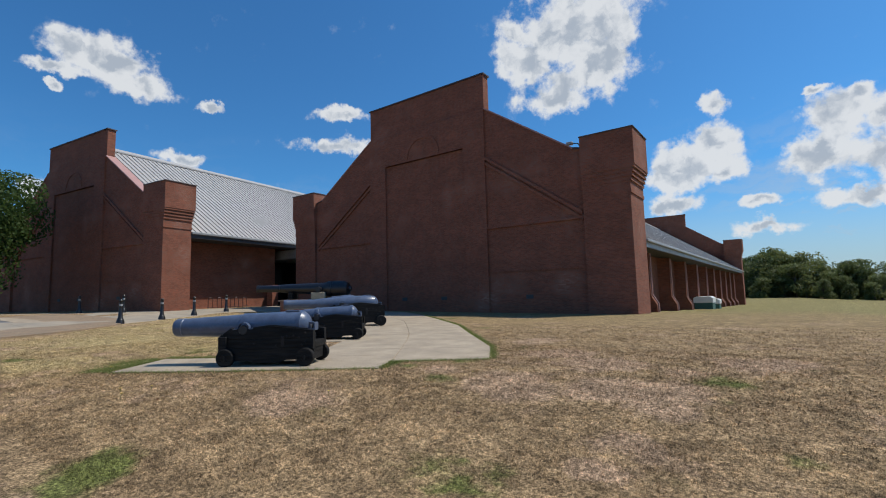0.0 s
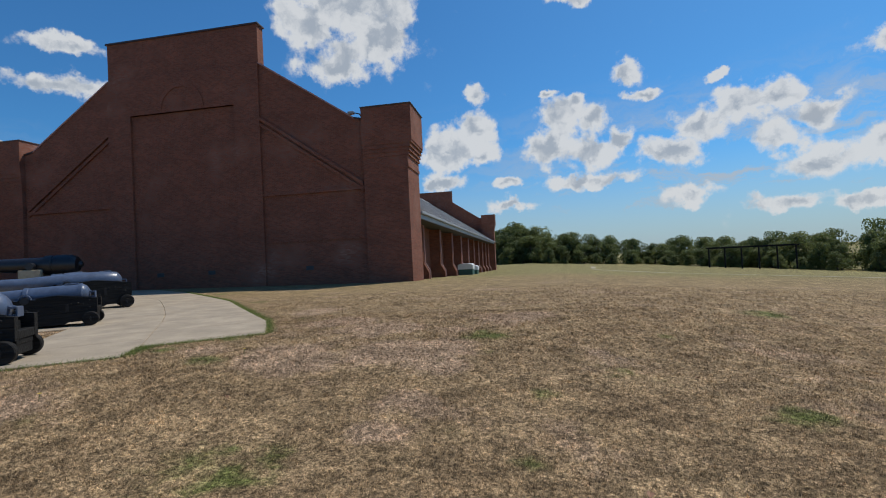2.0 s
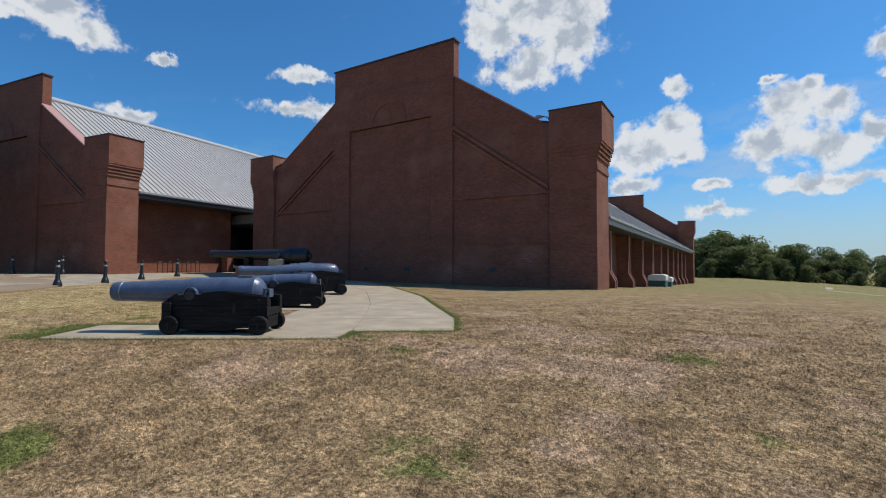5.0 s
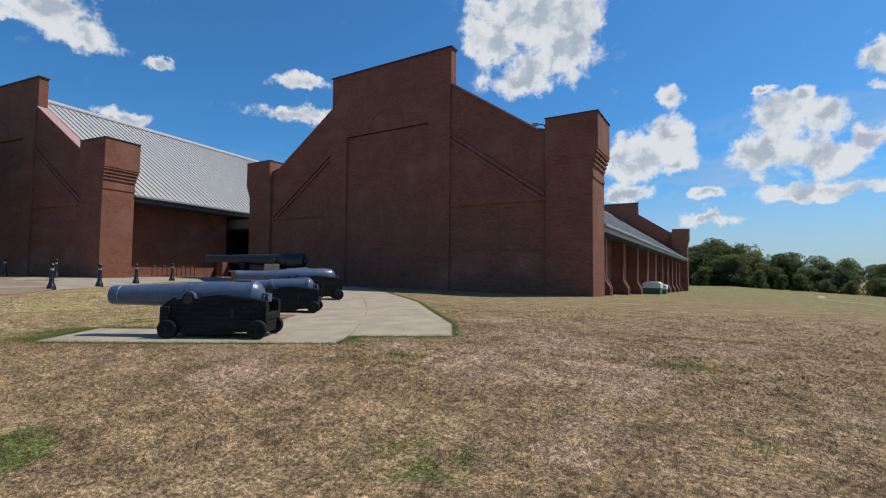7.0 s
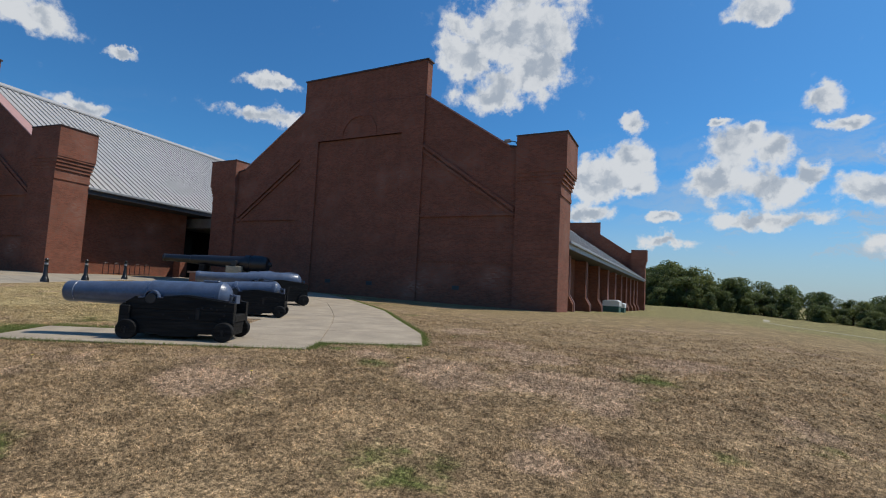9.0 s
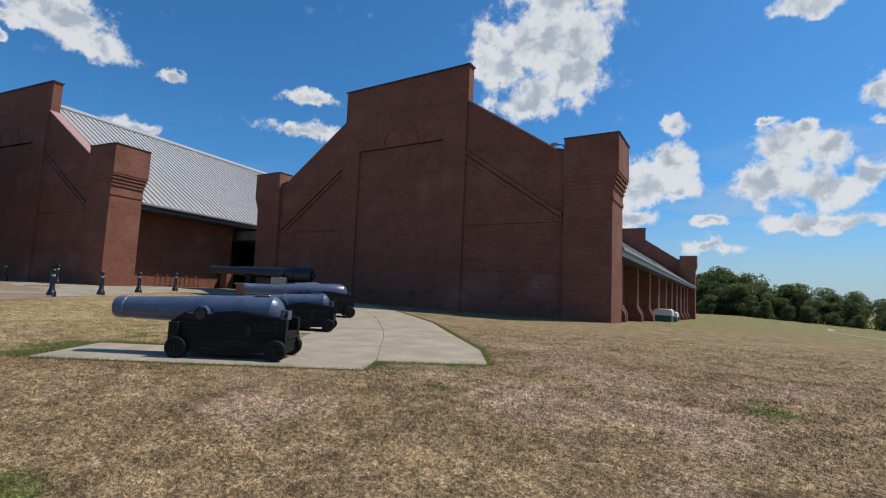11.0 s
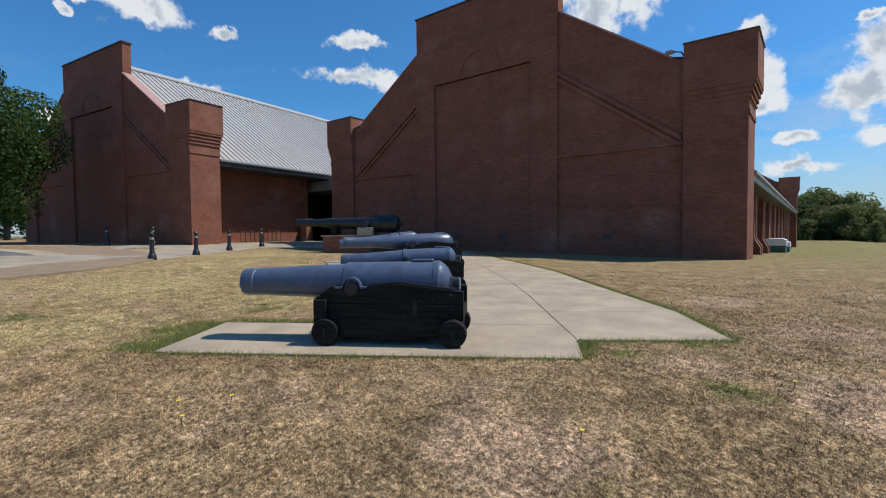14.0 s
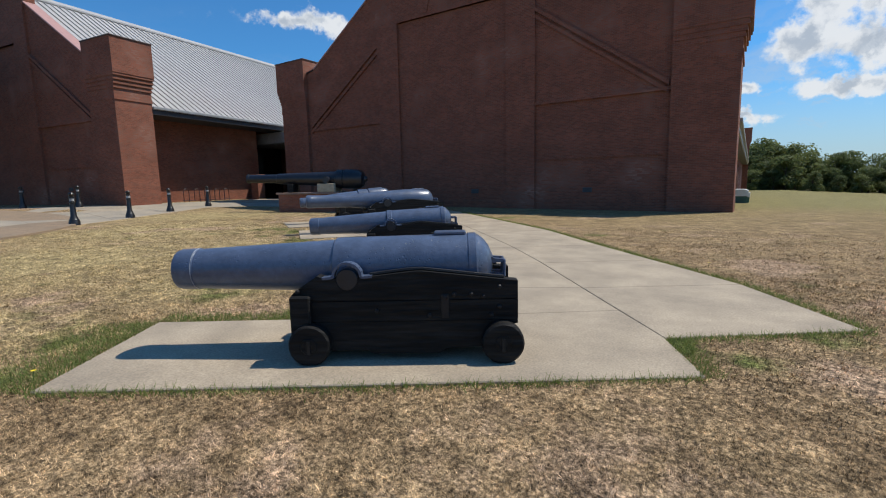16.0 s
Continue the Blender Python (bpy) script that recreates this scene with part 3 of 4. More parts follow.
        part("gutter", bm, eave_grey, roof, "pale grey metal gutter")
        bm = B()
        box(bm, sx * (half - 0.05), sx * (half + 0.02), pier_deep + 0.02, yb, ze - 0.48, ze - 0.19)
        part("fascia", bm, eave_dark if buttresses is False else eave_grey, roof)
        wall_x = half - deep
        bm = B()
        box(bm, sx * (wall_x - 0.1), sx * (half - 0.05), ya, yb, ze - 0.46, ze - 0.4)
        part("soffit", bm, eave_dark, roof)
        bm = B()
        box(bm, sx * (wall_x - 0.4), sx * wall_x, ya, yb if buttresses else 11.8, low, ze - 0.42)
        wall = part("side_wall", bm, brick, top)
        bm = B()
        prism(bm, [(sx * 0.5, zr - 0.25), (0, zr + 0.05), (0, zr + 0.2), (sx * 0.5, zr - 0.13)], ya, yb)
        part("ridge_cap", bm, roof_metal, roof)
        if not buttresses:
            bm = B()
            box(bm, sx * (wall_x - 4.4), sx * (wall_x - 0.4), 11.5, 11.8, low, ze - 0.42)
            part("return_wall", bm, brick, top)
            bm = B()
            box(bm, sx * (wall_x - 4.7), sx * (wall_x - 4.4), 11.5, yb, low, ze - 0.42)
            part("porch_glazing", bm, glass_dark, top, "dark glass wall under the eaves")
        if buttresses:
            n = 10
            for i in range(n):
                y = 6.4 + i * (length - 9.0) / n
                foot = base + along(m.translation.y + y, BACK)
                bm = B()
                prof = [(0.0, low), (1.15, low), (1.15, foot + 0.35), (0.82, foot + 0.95), (0.82, ze - 0.55), (0.0, ze - 0.55)]
                prism(bm, [(sx * (wall_x + px), z) for px, z in prof], y, y + 0.75)
                part("buttress", bm, brick, wall)
                bm = B()
                tube(bm, [(sx * (wall_x + 0.92), y - 0.06, ze - 0.6), (sx * (wall_x + 0.92), y - 0.06, foot + 1.0), (sx * (wall_x + 1.25), y - 0.06, foot + 0.45), (sx * (wall_x + 1.25), y - 0.06, foot - 0.1)], 0.05, 8)
                part("downpipe", bm, lit_coping_and_pipe, wall, "pinkish painted downpipe")
                if i < n - 1:
                    bm = B()
                    yc = y + (length - 9.0) / n / 2 + 0.4
                    pts = [(yc - 0.62, foot + 0.9), (yc + 0.62, foot + 0.9), (yc + 0.62, foot + 2.3)] + [(yc + 0.62 * math.cos(math.pi * q / 8), foot + 2.3 + 0.62 * math.sin(math.pi * q / 8)) for q in range(1, 8)] + [(yc - 0.62, foot + 2.3)]
                    vs = [bm.verts.new((sx * (wall_x + 0.012), p, z)) for p, z in pts]
                    f = bm.faces.new(vs)
                    ext = bmesh.ops.extrude_face_region(bm, geom=[f])
                    bmesh.ops.translate(bm, vec=(sx * 0.05, 0, 0), verts=[v for v in ext["geom"] if isinstance(v, bmesh.types.BMVert)])
                    part("window", bm, glass_dark, wall, "dark arched window")
    if not ends[1]:
        bm = B()
        prism(bm, [(-13.2, low), (13.2, low), (13.2, ze - 0.25), (0, zr - 0.25), (-13.2, ze - 0.25)], length - 0.3, length)
        part("end_wall", bm, brick, top)
    return top


main_building = building("brick_hall", pose(-19.42, 24.6, 0), "long red brick hall with stepped gable and grey metal roof", 72.8, 3.75, 0.0, 0.1, deep=1.6, spread=0.19, tall=0.32)
left_building = building("brick_wing", pose(-48.78, 13.4, 0.42, 0, 0, 7.4), "red brick wing with corner piers and standing seam roof", 30.0, 5.75, 0.0, 0.3, ends=(True, False), deep=2.2, buttresses=False)


def link_entrance():
    e = thing("entrance_link", pose(0, 0, 0), "dark glazed entrance between two brick wings under a grey canopy", "entrance")
    bm = B()
    box(bm, -46, -30, 33.0, 33.4, -0.6, 7.2)
    part("back_wall", bm, brick, e)
    bm = B()
    box(bm, -42.5, -32.2, 32.7, 32.99, -0.2, 4.9)
    part("glazing", bm, glass_dark, e)
    bm = B()
    box(bm, -42.6, -33.3, 27.4, 32.6, 5.0, 5.85, 0.03)
    part("canopy", bm, eave_grey, e, "pale grey boxed canopy")
    bm = B()
    box(bm, -46, -30, 32.8, 36, 7.2, 7.35)
    part("link_roof", bm, roof_metal, e)
    p = thing("brick_pillar", pose(-48.78, 13.4, 0.22, 0, 0, 7.4) @ pose(12.5, 10.4, 0), "short red brick pillar beside the entrance", "pillar")
    bm = B()
    box(bm, -0.35, 0.35, -0.35, 0.35, -0.4, 2.15, 0.01)
    part("shaft", bm, brick, p)
    bm = B()
    box(bm, -0.4, 0.4, -0.4, 0.4, 2.15, 2.25, 0.015)
    part("cap", bm, brick, p)


link_entrance()


# ---- concrete ----
MID = [(-5.97, 6.5), (-7.15, 8.1), (-8.3, 9.65), (-9.5, 11.15), (-11.4, 13.3), (-13.8, 15.9), (-17.6, 19.0), (-21.4, 21.6), (-25.5, 23.0)]
RIGHT = [(-4.5, 7.55), (-5.45, 9.2), (-6.75, 10.75), (-8.1, 12.35), (-10.1, 14.75), (-12.4, 16.9), (-16.4, 20.5), (-20.2, 23.2), (-24.8, 24.2)]
LEFT = [(-8.05, 6.12), (-8.75, 7.25), (-9.75, 8.7), (-10.9, 10.1), (-12.9, 12.2), (-15.2, 14.3), (-18.6, 17.0), (-22.2, 19.3), (-26.5, 21.0)]
PAD = [(-9.45, 3.2), (-5.6, 5.77), (-5.97, 6.5), (-6.5, 7.22), (-8.05, 6.12), (-10.4, 4.5)]
GUNS = [(-7.14, 5.66, 212.0, 1.0), (-9.95, 9.5, 219.0, 0.97), (-13.25, 13.75, 231.0, 1.27), (-16.4, 15.6, 236.0, 1.22)]


def pad_of(x, y, ang, s):
    a = radians(ang)
    f, r = Vector((math.cos(a), math.sin(a))), Vector((-math.sin(a), math.cos(a)))
    c = Vector((x, y))
    return [tuple(c + f * u * s + r * v * s) for u, v in ((0.35, -0.85), (3.05, -0.85), (3.05, 0.85), (0.35, 0.85))]


PADS = [pad_of(*g) for g in GUNS[1:]]


def walk_top(x, y):
    return along(x, RISE) + 0.014


def paving():
    walk_ = thing("pavement", pose(0, 0, 0), "pale buff concrete walk curving behind the guns", "pavement", kind="structure")

    def piece(pts, lift=0.0, mat=None):
        q = [Vector(p) for p in pts]
        c = sum(q, Vector((0, 0))) / len(q)
        q = [p + (c - p).normalized() * 0.006 for p in q]
        bm = B()
        slab(bm, [tuple(p) for p in q], -0.6, lambda x, y: walk_top(x, y) + lift)
        bm.faces.ensure_lookup_table()
        bmesh.ops.bevel(bm, geom=list(bm.faces[0].edges), offset=0.008, segments=1, affect="EDGES")
        part("paving_slab", bm, mat or concrete, walk_)

    piece(PAD)
    for i in range(len(MID) - 1):
        piece([MID[i], RIGHT[i], RIGHT[i + 1], MID[i + 1]])
        piece([LEFT[i], (-6.5, 7.22) if i == 0 else MID[i], MID[i + 1], LEFT[i + 1]])
    for p in PADS:
        piece(p, 0.006)
    # plaza before the wings
    near = [(-20.8, 3.3), (-23.0, 5.6), (-25.0, 8.0), (-26.9, 10.8), (-29.2, 14.0), (-31.3, 17.2), (-30.6, 19.6), (-26.5, 21.1)]
    far = [(-48.0, 0.0), (-46.0, 6.5), (-42.5, 10.0), (-38.2, 12.6), (-36.4, 15.4), (-36.2, 20.6), (-36.8, 27.0), (-30.5, 26.4)]
    for i in range(len(near) - 1):
        m1, m2 = [tuple((Vector(a) * 0.55 + Vector(b) * 0.45)) for a, b in ((near[i], far[i]), (near[i + 1], far[i + 1]))]
        piece([near[i], near[i + 1], m2, m1], 0.0, concrete_grey)
        piece([m1, m2, far[i + 1], far[i]], 0.0, concrete if i % 2 else concrete_grey)

    # turning circle: asphalt, pale kerb ring, brown aggregate apron
    def ring(name, r0, r1, a0, a1, lift, mat, label=""):
        bm = B()
        rows_ = []
        for q in range(41):
            a = radians(a0 + (a1 - a0) * q / 40)
            rows_.append([bm.verts.new((-31.0 + r * math.cos(a), -1.2 + r * math.sin(a), walk_top(-31.0 + r * math.cos(a), 0) + lift - drop)) for r, drop in [(r0 + (r1 - r0) * h / 6, 0.0) for h in range(7)] + [(r1, 0.3), (r0, 0.3)]])
        for a, b_ in zip(rows_, rows_[1:]):
            for h in range(9):
                g = (h + 1) % 9
                bm.faces.new((a[h], a[g], b_[g], b_[h]))
        part(name, bm, mat, walk_, label)

    ring("apron", 8.5, 11.6, 20, 118, 0.045, aggregate, "brown exposed aggregate apron")
    ring("kerb_ring", 7.4, 8.49, -20, 160, 0.05, concrete, "pale concrete ring round the drive")
    ring("drive", 0.4, 7.39, -20, 200, 0.04, asphalt, "grey asphalt turning circle")


paving()


def gun(m, label, length=2.49, breech=0.235, muzzle=0.165, paint=None, lift=0.0, form="step", scale=1.0, mount=True):
    paint = paint or gun_paint
    g = thing("naval_gun", m @ Matrix.Scale(scale, 4), label, "cannon", "guns beside the walk")
    tilt = Matrix.Translation((1.17, 0, 0.70)) @ Matrix.Rotation(radians(-lift), 4, "Y") @ Matrix.Translation((-0.405, 0, 0))
    b0 = -0.62
    e = b0 + length
    dome = [(b0 - 0.1, 0), (b0 - 0.1, breech * 0.3), (b0 - 0.07, breech * 0.6), (b0 - 0.03, breech * 0.82), (b0 + 0.01, breech * 0.95), (b0 + 0.03, breech)]
    bore = [(e - 0.03, muzzle * 1.02), (e, muzzle * 0.96), (e, 0.085), (e - 0.4, 0.08), (e - 0.4, 0)]
    if form == "step":
        mid = [(b0 + 0.036, breech * 1.03), (b0 + 0.095, breech * 1.03), (b0 + 0.1, breech), (b0 + 1.165, breech * 0.975), (b0 + 1.185, breech * 0.905), (e - 0.17, muzzle), (e - 0.165, muzzle * 1.035)]
    elif form == "ridge":
        mid = [(b0 + 0.036, breech * 1.05), (b0 + 0.095, breech * 1.05), (b0 + 0.1, breech), (b0 + 1.0, breech * 0.96), (b0 + 1.01, breech * 1.0), (b0 + 1.09, breech * 1.0), (b0 + 1.1, breech * 0.9), (e - 0.17, muzzle), (e - 0.165, muzzle * 1.05)]
    elif form == "bottle":
        mid = [(b0 + 0.3, breech * 1.06), (b0 + 0.6, breech * 1.03), (b0 + 0.95, breech * 0.93), (b0 + 1.3, breech * 0.8), (e - 0.9, muzzle * 1.05), (e - 0.4, muzzle), (e - 0.12, muzzle), (e - 0.1, muzzle * 1.06)]
    else:
        mid = [(b0 + 0.2, breech * 1.12), (b0 + 0.55, breech * 1.12), (b0 + 0.56, breech * 1.0), (b0 + 0.59, breech * 1.0), (b0 + 0.6, breech * 1.1), (b0 + 0.86, breech * 1.08), (b0 + 0.87, breech * 0.94), (b0 + 1.2, breech * 0.9), (e - 0.35, muzzle), (e - 0.1, muzzle), (e - 0.09, muzzle * 1.08)]
    bm = B()
    lathe(bm, dome + mid + bore, 48)
    bmesh.ops.transform(bm, matrix=tilt, verts=bm.verts[:])
    barrel = part("barrel", bm, paint, g, smooth=True)
    # cascabel: neck swept down to open breeching jaws
    bm = B()
    for sy in (-1, 1):
        prism(bm, [(b0 + 0.06, 0.16), (b0 - 0.02, 0.13), (b0 - 0.07, 0.06), (b0 - 0.12, 0.035), (b0 - 0.19, 0.03), (b0 - 0.2, 0.005), (b0 - 0.09, 0.0), (b0 - 0.07, -0.02), (b0 - 0.07, -0.08), (b0 - 0.18, -0.085), (b0 - 0.19, -0.11), (b0 - 0.02, -0.12), (b0 + 0.06, -0.1)], sy * 0.035, sy * 0.085)
    box(bm, b0 - 0.06, b0 + 0.05, -0.04, 0.04, -0.1, 0.08, 0.01)
    box(bm, b0 - 0.205, b0 - 0.18, -0.095, 0.095, -0.115, 0.03, 0.008)
    bmesh.ops.transform(bm, matrix=tilt, verts=bm.verts[:])
    part("cascabel", bm, paint, barrel)
    for sy in (-1, 1):
        bm = B()
        lathe(bm, [(breech * 0.8, 0.085), (breech + 0.125, 0.085), (breech + 0.135, 0.078), (breech + 0.135, 0)], 24, "y", (0.405, 0, -0.055))
        if sy < 0:
            bmesh.ops.scale(bm, vec=(1, -1, 1), verts=bm.verts[:])
        bmesh.ops.transform(bm, matrix=tilt, verts=bm.verts[:])
        part("trunnion", bm, gun_black, barrel, "black trunnion end")
        if not mount:
            continue
        bm = B()
        yc = sy * (breech + 0.09)
        pts = [(1.36, yc, 0.655), (1.29, yc, 0.66)] + [(1.17 + 0.105 * math.cos(math.pi * q / 10), yc, 0.665 + 0.105 * math.sin(math.pi * q / 10)) for q in range(11)] + [(1.05, yc, 0.66), (0.98, yc, 0.665)]
        for a, b_ in zip(pts, pts[1:]):
            d = (Vector(b_) - Vector(a)).normalized()
            n = Vector((-d.z, 0, d.x))
            vs = []
            for p in (Vector(a), Vector(b_)):
                vs += [bm.verts.new(p + Vector((0, w, 0)) + n * k) for w, k in ((-0.04, -0.009), (0.04, -0.009), (0.04, 0.009), (-0.04, 0.009))]
            for i in range(4):
                bm.faces.new((vs[i], vs[(i + 1) % 4], vs[4 + (i + 1) % 4], vs[4 + i]))
        part("cap_square", bm, paint, g)
    bm = B()
    box(bm, b0 + 0.11, b0 + 0.37, -0.05, 0.05, breech * 0.98, breech + 0.028, 0.01)
    bmesh.ops.transform(bm, matrix=tilt, verts=bm.verts[:])
    part("lock_piece", bm, paint, barrel)
    if form in ("step", "ridge"):
        for k in range(3):
            bm = B()
            r = breech * 1.03 if form == "step" else breech * 1.05
            box(bm, b0 + 0.05, b0 + 0.082, -0.008, 0.008, r - 0.004, r + 0.002)
            bmesh.ops.transform(bm, matrix=tilt @ Matrix.Rotation(radians(38 + 11 * k), 4, "X"), verts=bm.verts[:])
            part("foundry_mark", bm, white_mark, barrel, "pale chalky stamped mark")
        bm = B()
        lathe(bm, [(e - 0.166, muzzle * 1.0), (e - 0.166, muzzle * 1.012 + 0.001), (e - 0.158, muzzle * 1.042), (e - 0.156, muzzle * 1.0)], 40)
        bmesh.ops.transform(bm, matrix=tilt, verts=bm.verts[:])
        part("muzzle_line", bm, white_mark, barrel, "pale worn line round the muzzle")
    if not mount:
        return g
    rng = random.Random(int(length * 1000))
    for sy in (-1, 1):
        y0, y1 = sy * (breech + 0.02), sy * (breech + 0.13)
        # three stacked planks make each cheek
        base = [(-0.12, 0.29), (0.06, 0.25), (0.06, 0.11), (0.42, 0.10), (0.48, 0.06), (0.98, 0.06), (1.04, 0.09), (1.5, 0.09), (1.6, 0.08), (1.6, 0.315), (-0.12, 0.315)]
        middle = [(-0.12, 0.32), (1.6, 0.32), (1.6, 0.475), (-0.12, 0.475)]
        upper = [(-0.12, 0.48), (1.6, 0.48), (1.6, 0.535), (1.57, 0.56), (1.40, 0.675), (1.36, 0.66), (1.255, 0.655), (1.24, 0.62), (1.1, 0.62), (1.085, 0.655), (0.9, 0.675), (0.66, 0.70), (0.6, 0.70), (0.0, 0.63), (-0.12, 0.615)]
        cheek = None
        for k, prof in enumerate((base, middle, upper)):
            bm = B()
            w = rng.uniform(-0.004, 0.004)
            prism(bm, prof, min(y0, y1) + w, max(y0, y1) + w)
            ob = part("cheek" if cheek is None else "cheek_plank", bm, wood_black, g if cheek is None else cheek)
            cheek = cheek or ob
        for px, pz in ((0.02, 0.575), (0.02, 0.42), (0.14, 0.5), (0.23, 0.52), (0.36, 0.52), (0.43, 0.5), (1.55, 0.56), (1.5, 0.51), (0.08, 0.36), (0.95, 0.4), (0.55, 0.36), (1.4, 0.26)):
            bm = B()
            lathe(bm, [(-0.01, 0.017), (0.012, 0.017), (0.019, 0.01), (0.019, 0)], 8, "y", (px, 0, pz))
            if sy < 0:
                bmesh.ops.scale(bm, vec=(1, -1, 1), verts=bm.verts[:])
            bmesh.ops.translate(bm, vec=(0, y1, 0), verts=bm.verts[:])
            part("bolt", bm, iron, cheek)
        bm = B()
        ym = (y0 + y1) / 2
        tube(bm, [(-0.02, ym, 0.638), (0.6, ym, 0.712), (0.72, ym, 0.708), (1.0, ym, 0.675)], 0.014, 6)
        part("rail_strap", bm, iron, cheek)
        bm = B()
        box(bm, 1.45, 1.605, y1, y1 + sy * 0.05, 0.12, 0.53, 0.012)
        part("front_block", bm, wood_black, cheek)
        bm = B()
        box(bm, 0.4, 0.46, y1, y1 + sy * 0.01, 0.34, 0.52, 0.004)
        part("side_plate", bm, iron, cheek)
    for x0, x1, z0, z1, name in ((1.45, 1.6, 0.3, 0.48, "transom"), (-0.1, 1.5, 0.22, 0.3, "bed"), (-0.12, 0.0, 0.3, 0.42, "rear_transom")):
        bm = B()
        box(bm, x0, x1, -breech - 0.018, breech + 0.018, z0, z1, 0.01)
        part(name, bm, wood_black, g)
    for ax in (0.0, 1.46):
        bm = B()
        box(bm, ax - 0.09, ax + 0.09, -breech - 0.02, breech + 0.02, 0.09, 0.26, 0.01)
        part("axle_tree", bm, wood_black, g)
        bm = B()
        tube(bm, [(ax, -0.46, 0.15), (ax, 0.46, 0.15)], 0.04, 12)
        part("axle_arm", bm, iron, g)
        for sy in (-1, 1):
            bm = B()
            lathe(bm, [(-0.055, 0.03), (-0.055, 0.144), (-0.042, 0.158), (0.042, 0.158), (0.055, 0.144), (0.055, 0.065), (0.062, 0.06), (0.062, 0.03)], 32, "y", (ax, sy * 0.405, 0.157))
            wheel = part("truck_wheel", bm, wood_black, g)
            bm = B()
            box(bm, ax - 0.012, ax + 0.012, sy * 0.463, sy * 0.475, 0.1, 0.2)
            part("linch_pin", bm, iron, wheel)
    bm = B()
    prism(bm, [(0.0, 0.3), (0.6, 0.3), (0.6, 0.46), (0.0, 0.54)], -0.14, 0.14)
    part("quoin", bm, wood_black, g)
    return g


def stand(x, y, ang, s):
    return pose(x, y, walk_top(x, y) + 0.004, 0, 0, ang)


gun(stand(*GUNS[0]), "blue-grey pitted smoothbore gun on a black wooden truck carriage", lift=-0.4)
gun(stand(*GUNS[1]), "blue-grey iron gun with a raised band on a truck carriage", breech=0.222, muzzle=0.15, lift=-1.8, form="ridge", scale=GUNS[1][3])
gun(stand(*GUNS[2]), "blue-grey bottle-shaped iron gun on a black truck carriage", length=2.72, breech=0.225, muzzle=0.135, lift=0.5, form="bottle", scale=GUNS[2][3])
gun(stand(*GUNS[3]), "blue-grey banded rifled gun on a black truck carriage", breech=0.21, muzzle=0.13, lift=-3.5, form="band", scale=GUNS[3][3])


def great_gun():
    """The long black gun on its masonry mount."""
    rear, muz = Vector((-21.16, 19.44, 1.72)), Vector((-26.55, 16.79, 1.86))
    d = (muz - rear)
    length = d.length
    ang = math.degrees(math.atan2(d.y, d.x))
    lift = math.degrees(math.asin(d.z / length))
    g = thing("rifled_gun", Matrix.Translation(rear) @ pose(0, 0, 0, 0, -lift, ang), "long black banded rifled gun lying on masonry blocks", "cannon")
    bm = B()
    L = length
    lathe(bm, [(0, 0), (0, 0.2), (0.08, 0.36), (0.25, 0.45), (0.5, 0.47), (0.95, 0.47), (0.98, 0.43), (1.02, 0.43), (1.05, 0.46), (1.35, 0.45), (1.38, 0.38), (1.8, 0.36), (L - 1.6, 0.25), (L - 1.57, 0.22), (L - 0.12, 0.2), (L - 0.1, 0.23), (L, 0.22), (L, 0.12), (L - 0.5, 0.11), (L - 0.5, 0)], 40)
    tube_ob = part("barrel", bm, gun_black, g, smooth=True)
    bm = B()
    lathe(bm, [(0.0, 0.16), (-0.08, 0.14), (-0.13, 0.09), (-0.14, 0)], 20)
    part("cascabel", bm, gun_black, tube_ob)
    for sy in (-1, 1):
        bm = B()
        lathe(bm, [(0.3, 0.16), (0.62, 0.16), (0.62, 0)], 24, "y", (1.75, 0, -0.05))
        if sy < 0:
            bmesh.ops.scale(bm, vec=(1, -1, 1), verts=bm.verts[:])
        part("trunnion", bm, gun_black, tube_ob)
    base = pose(rear.x, rear.y, 0.12, 0, 0, ang)
    p = thing("masonry_mount", base, "red brick plinth capped with sandstone blocks", "plinth")
    bm = B()
    box(bm, 1.2, 4.2, -0.55, 0.55, -0.5, 0.92, 0.01)
    part("brick_base", bm, brick, p)
    bm = B()
    box(bm, 1.1, 4.3, -0.62, 0.62, 0.92, 1.02, 0.015)
    part("timber_cap", bm, plank_wood, p)
    for sy in (-1, 1):
        bm = B()
        box(bm, 1.35, 2.2, sy * 0.36, sy * 0.6, 1.02, 1.42, 0.02)
        part("sandstone_block", bm, sandstone, p)
    bm = B()
    box(bm, 3.5, 3.8, -0.4, 0.4, 1.02, 1.44, 0.02)
    part("muzzle_rest", bm, wood_black, p)
    bm = B()
    box(bm, 0.0, 0.5, -0.3, 0.3, -0.5, 1.12, 0.02)
    part("breech_block", bm, wood_black, p)


great_gun()


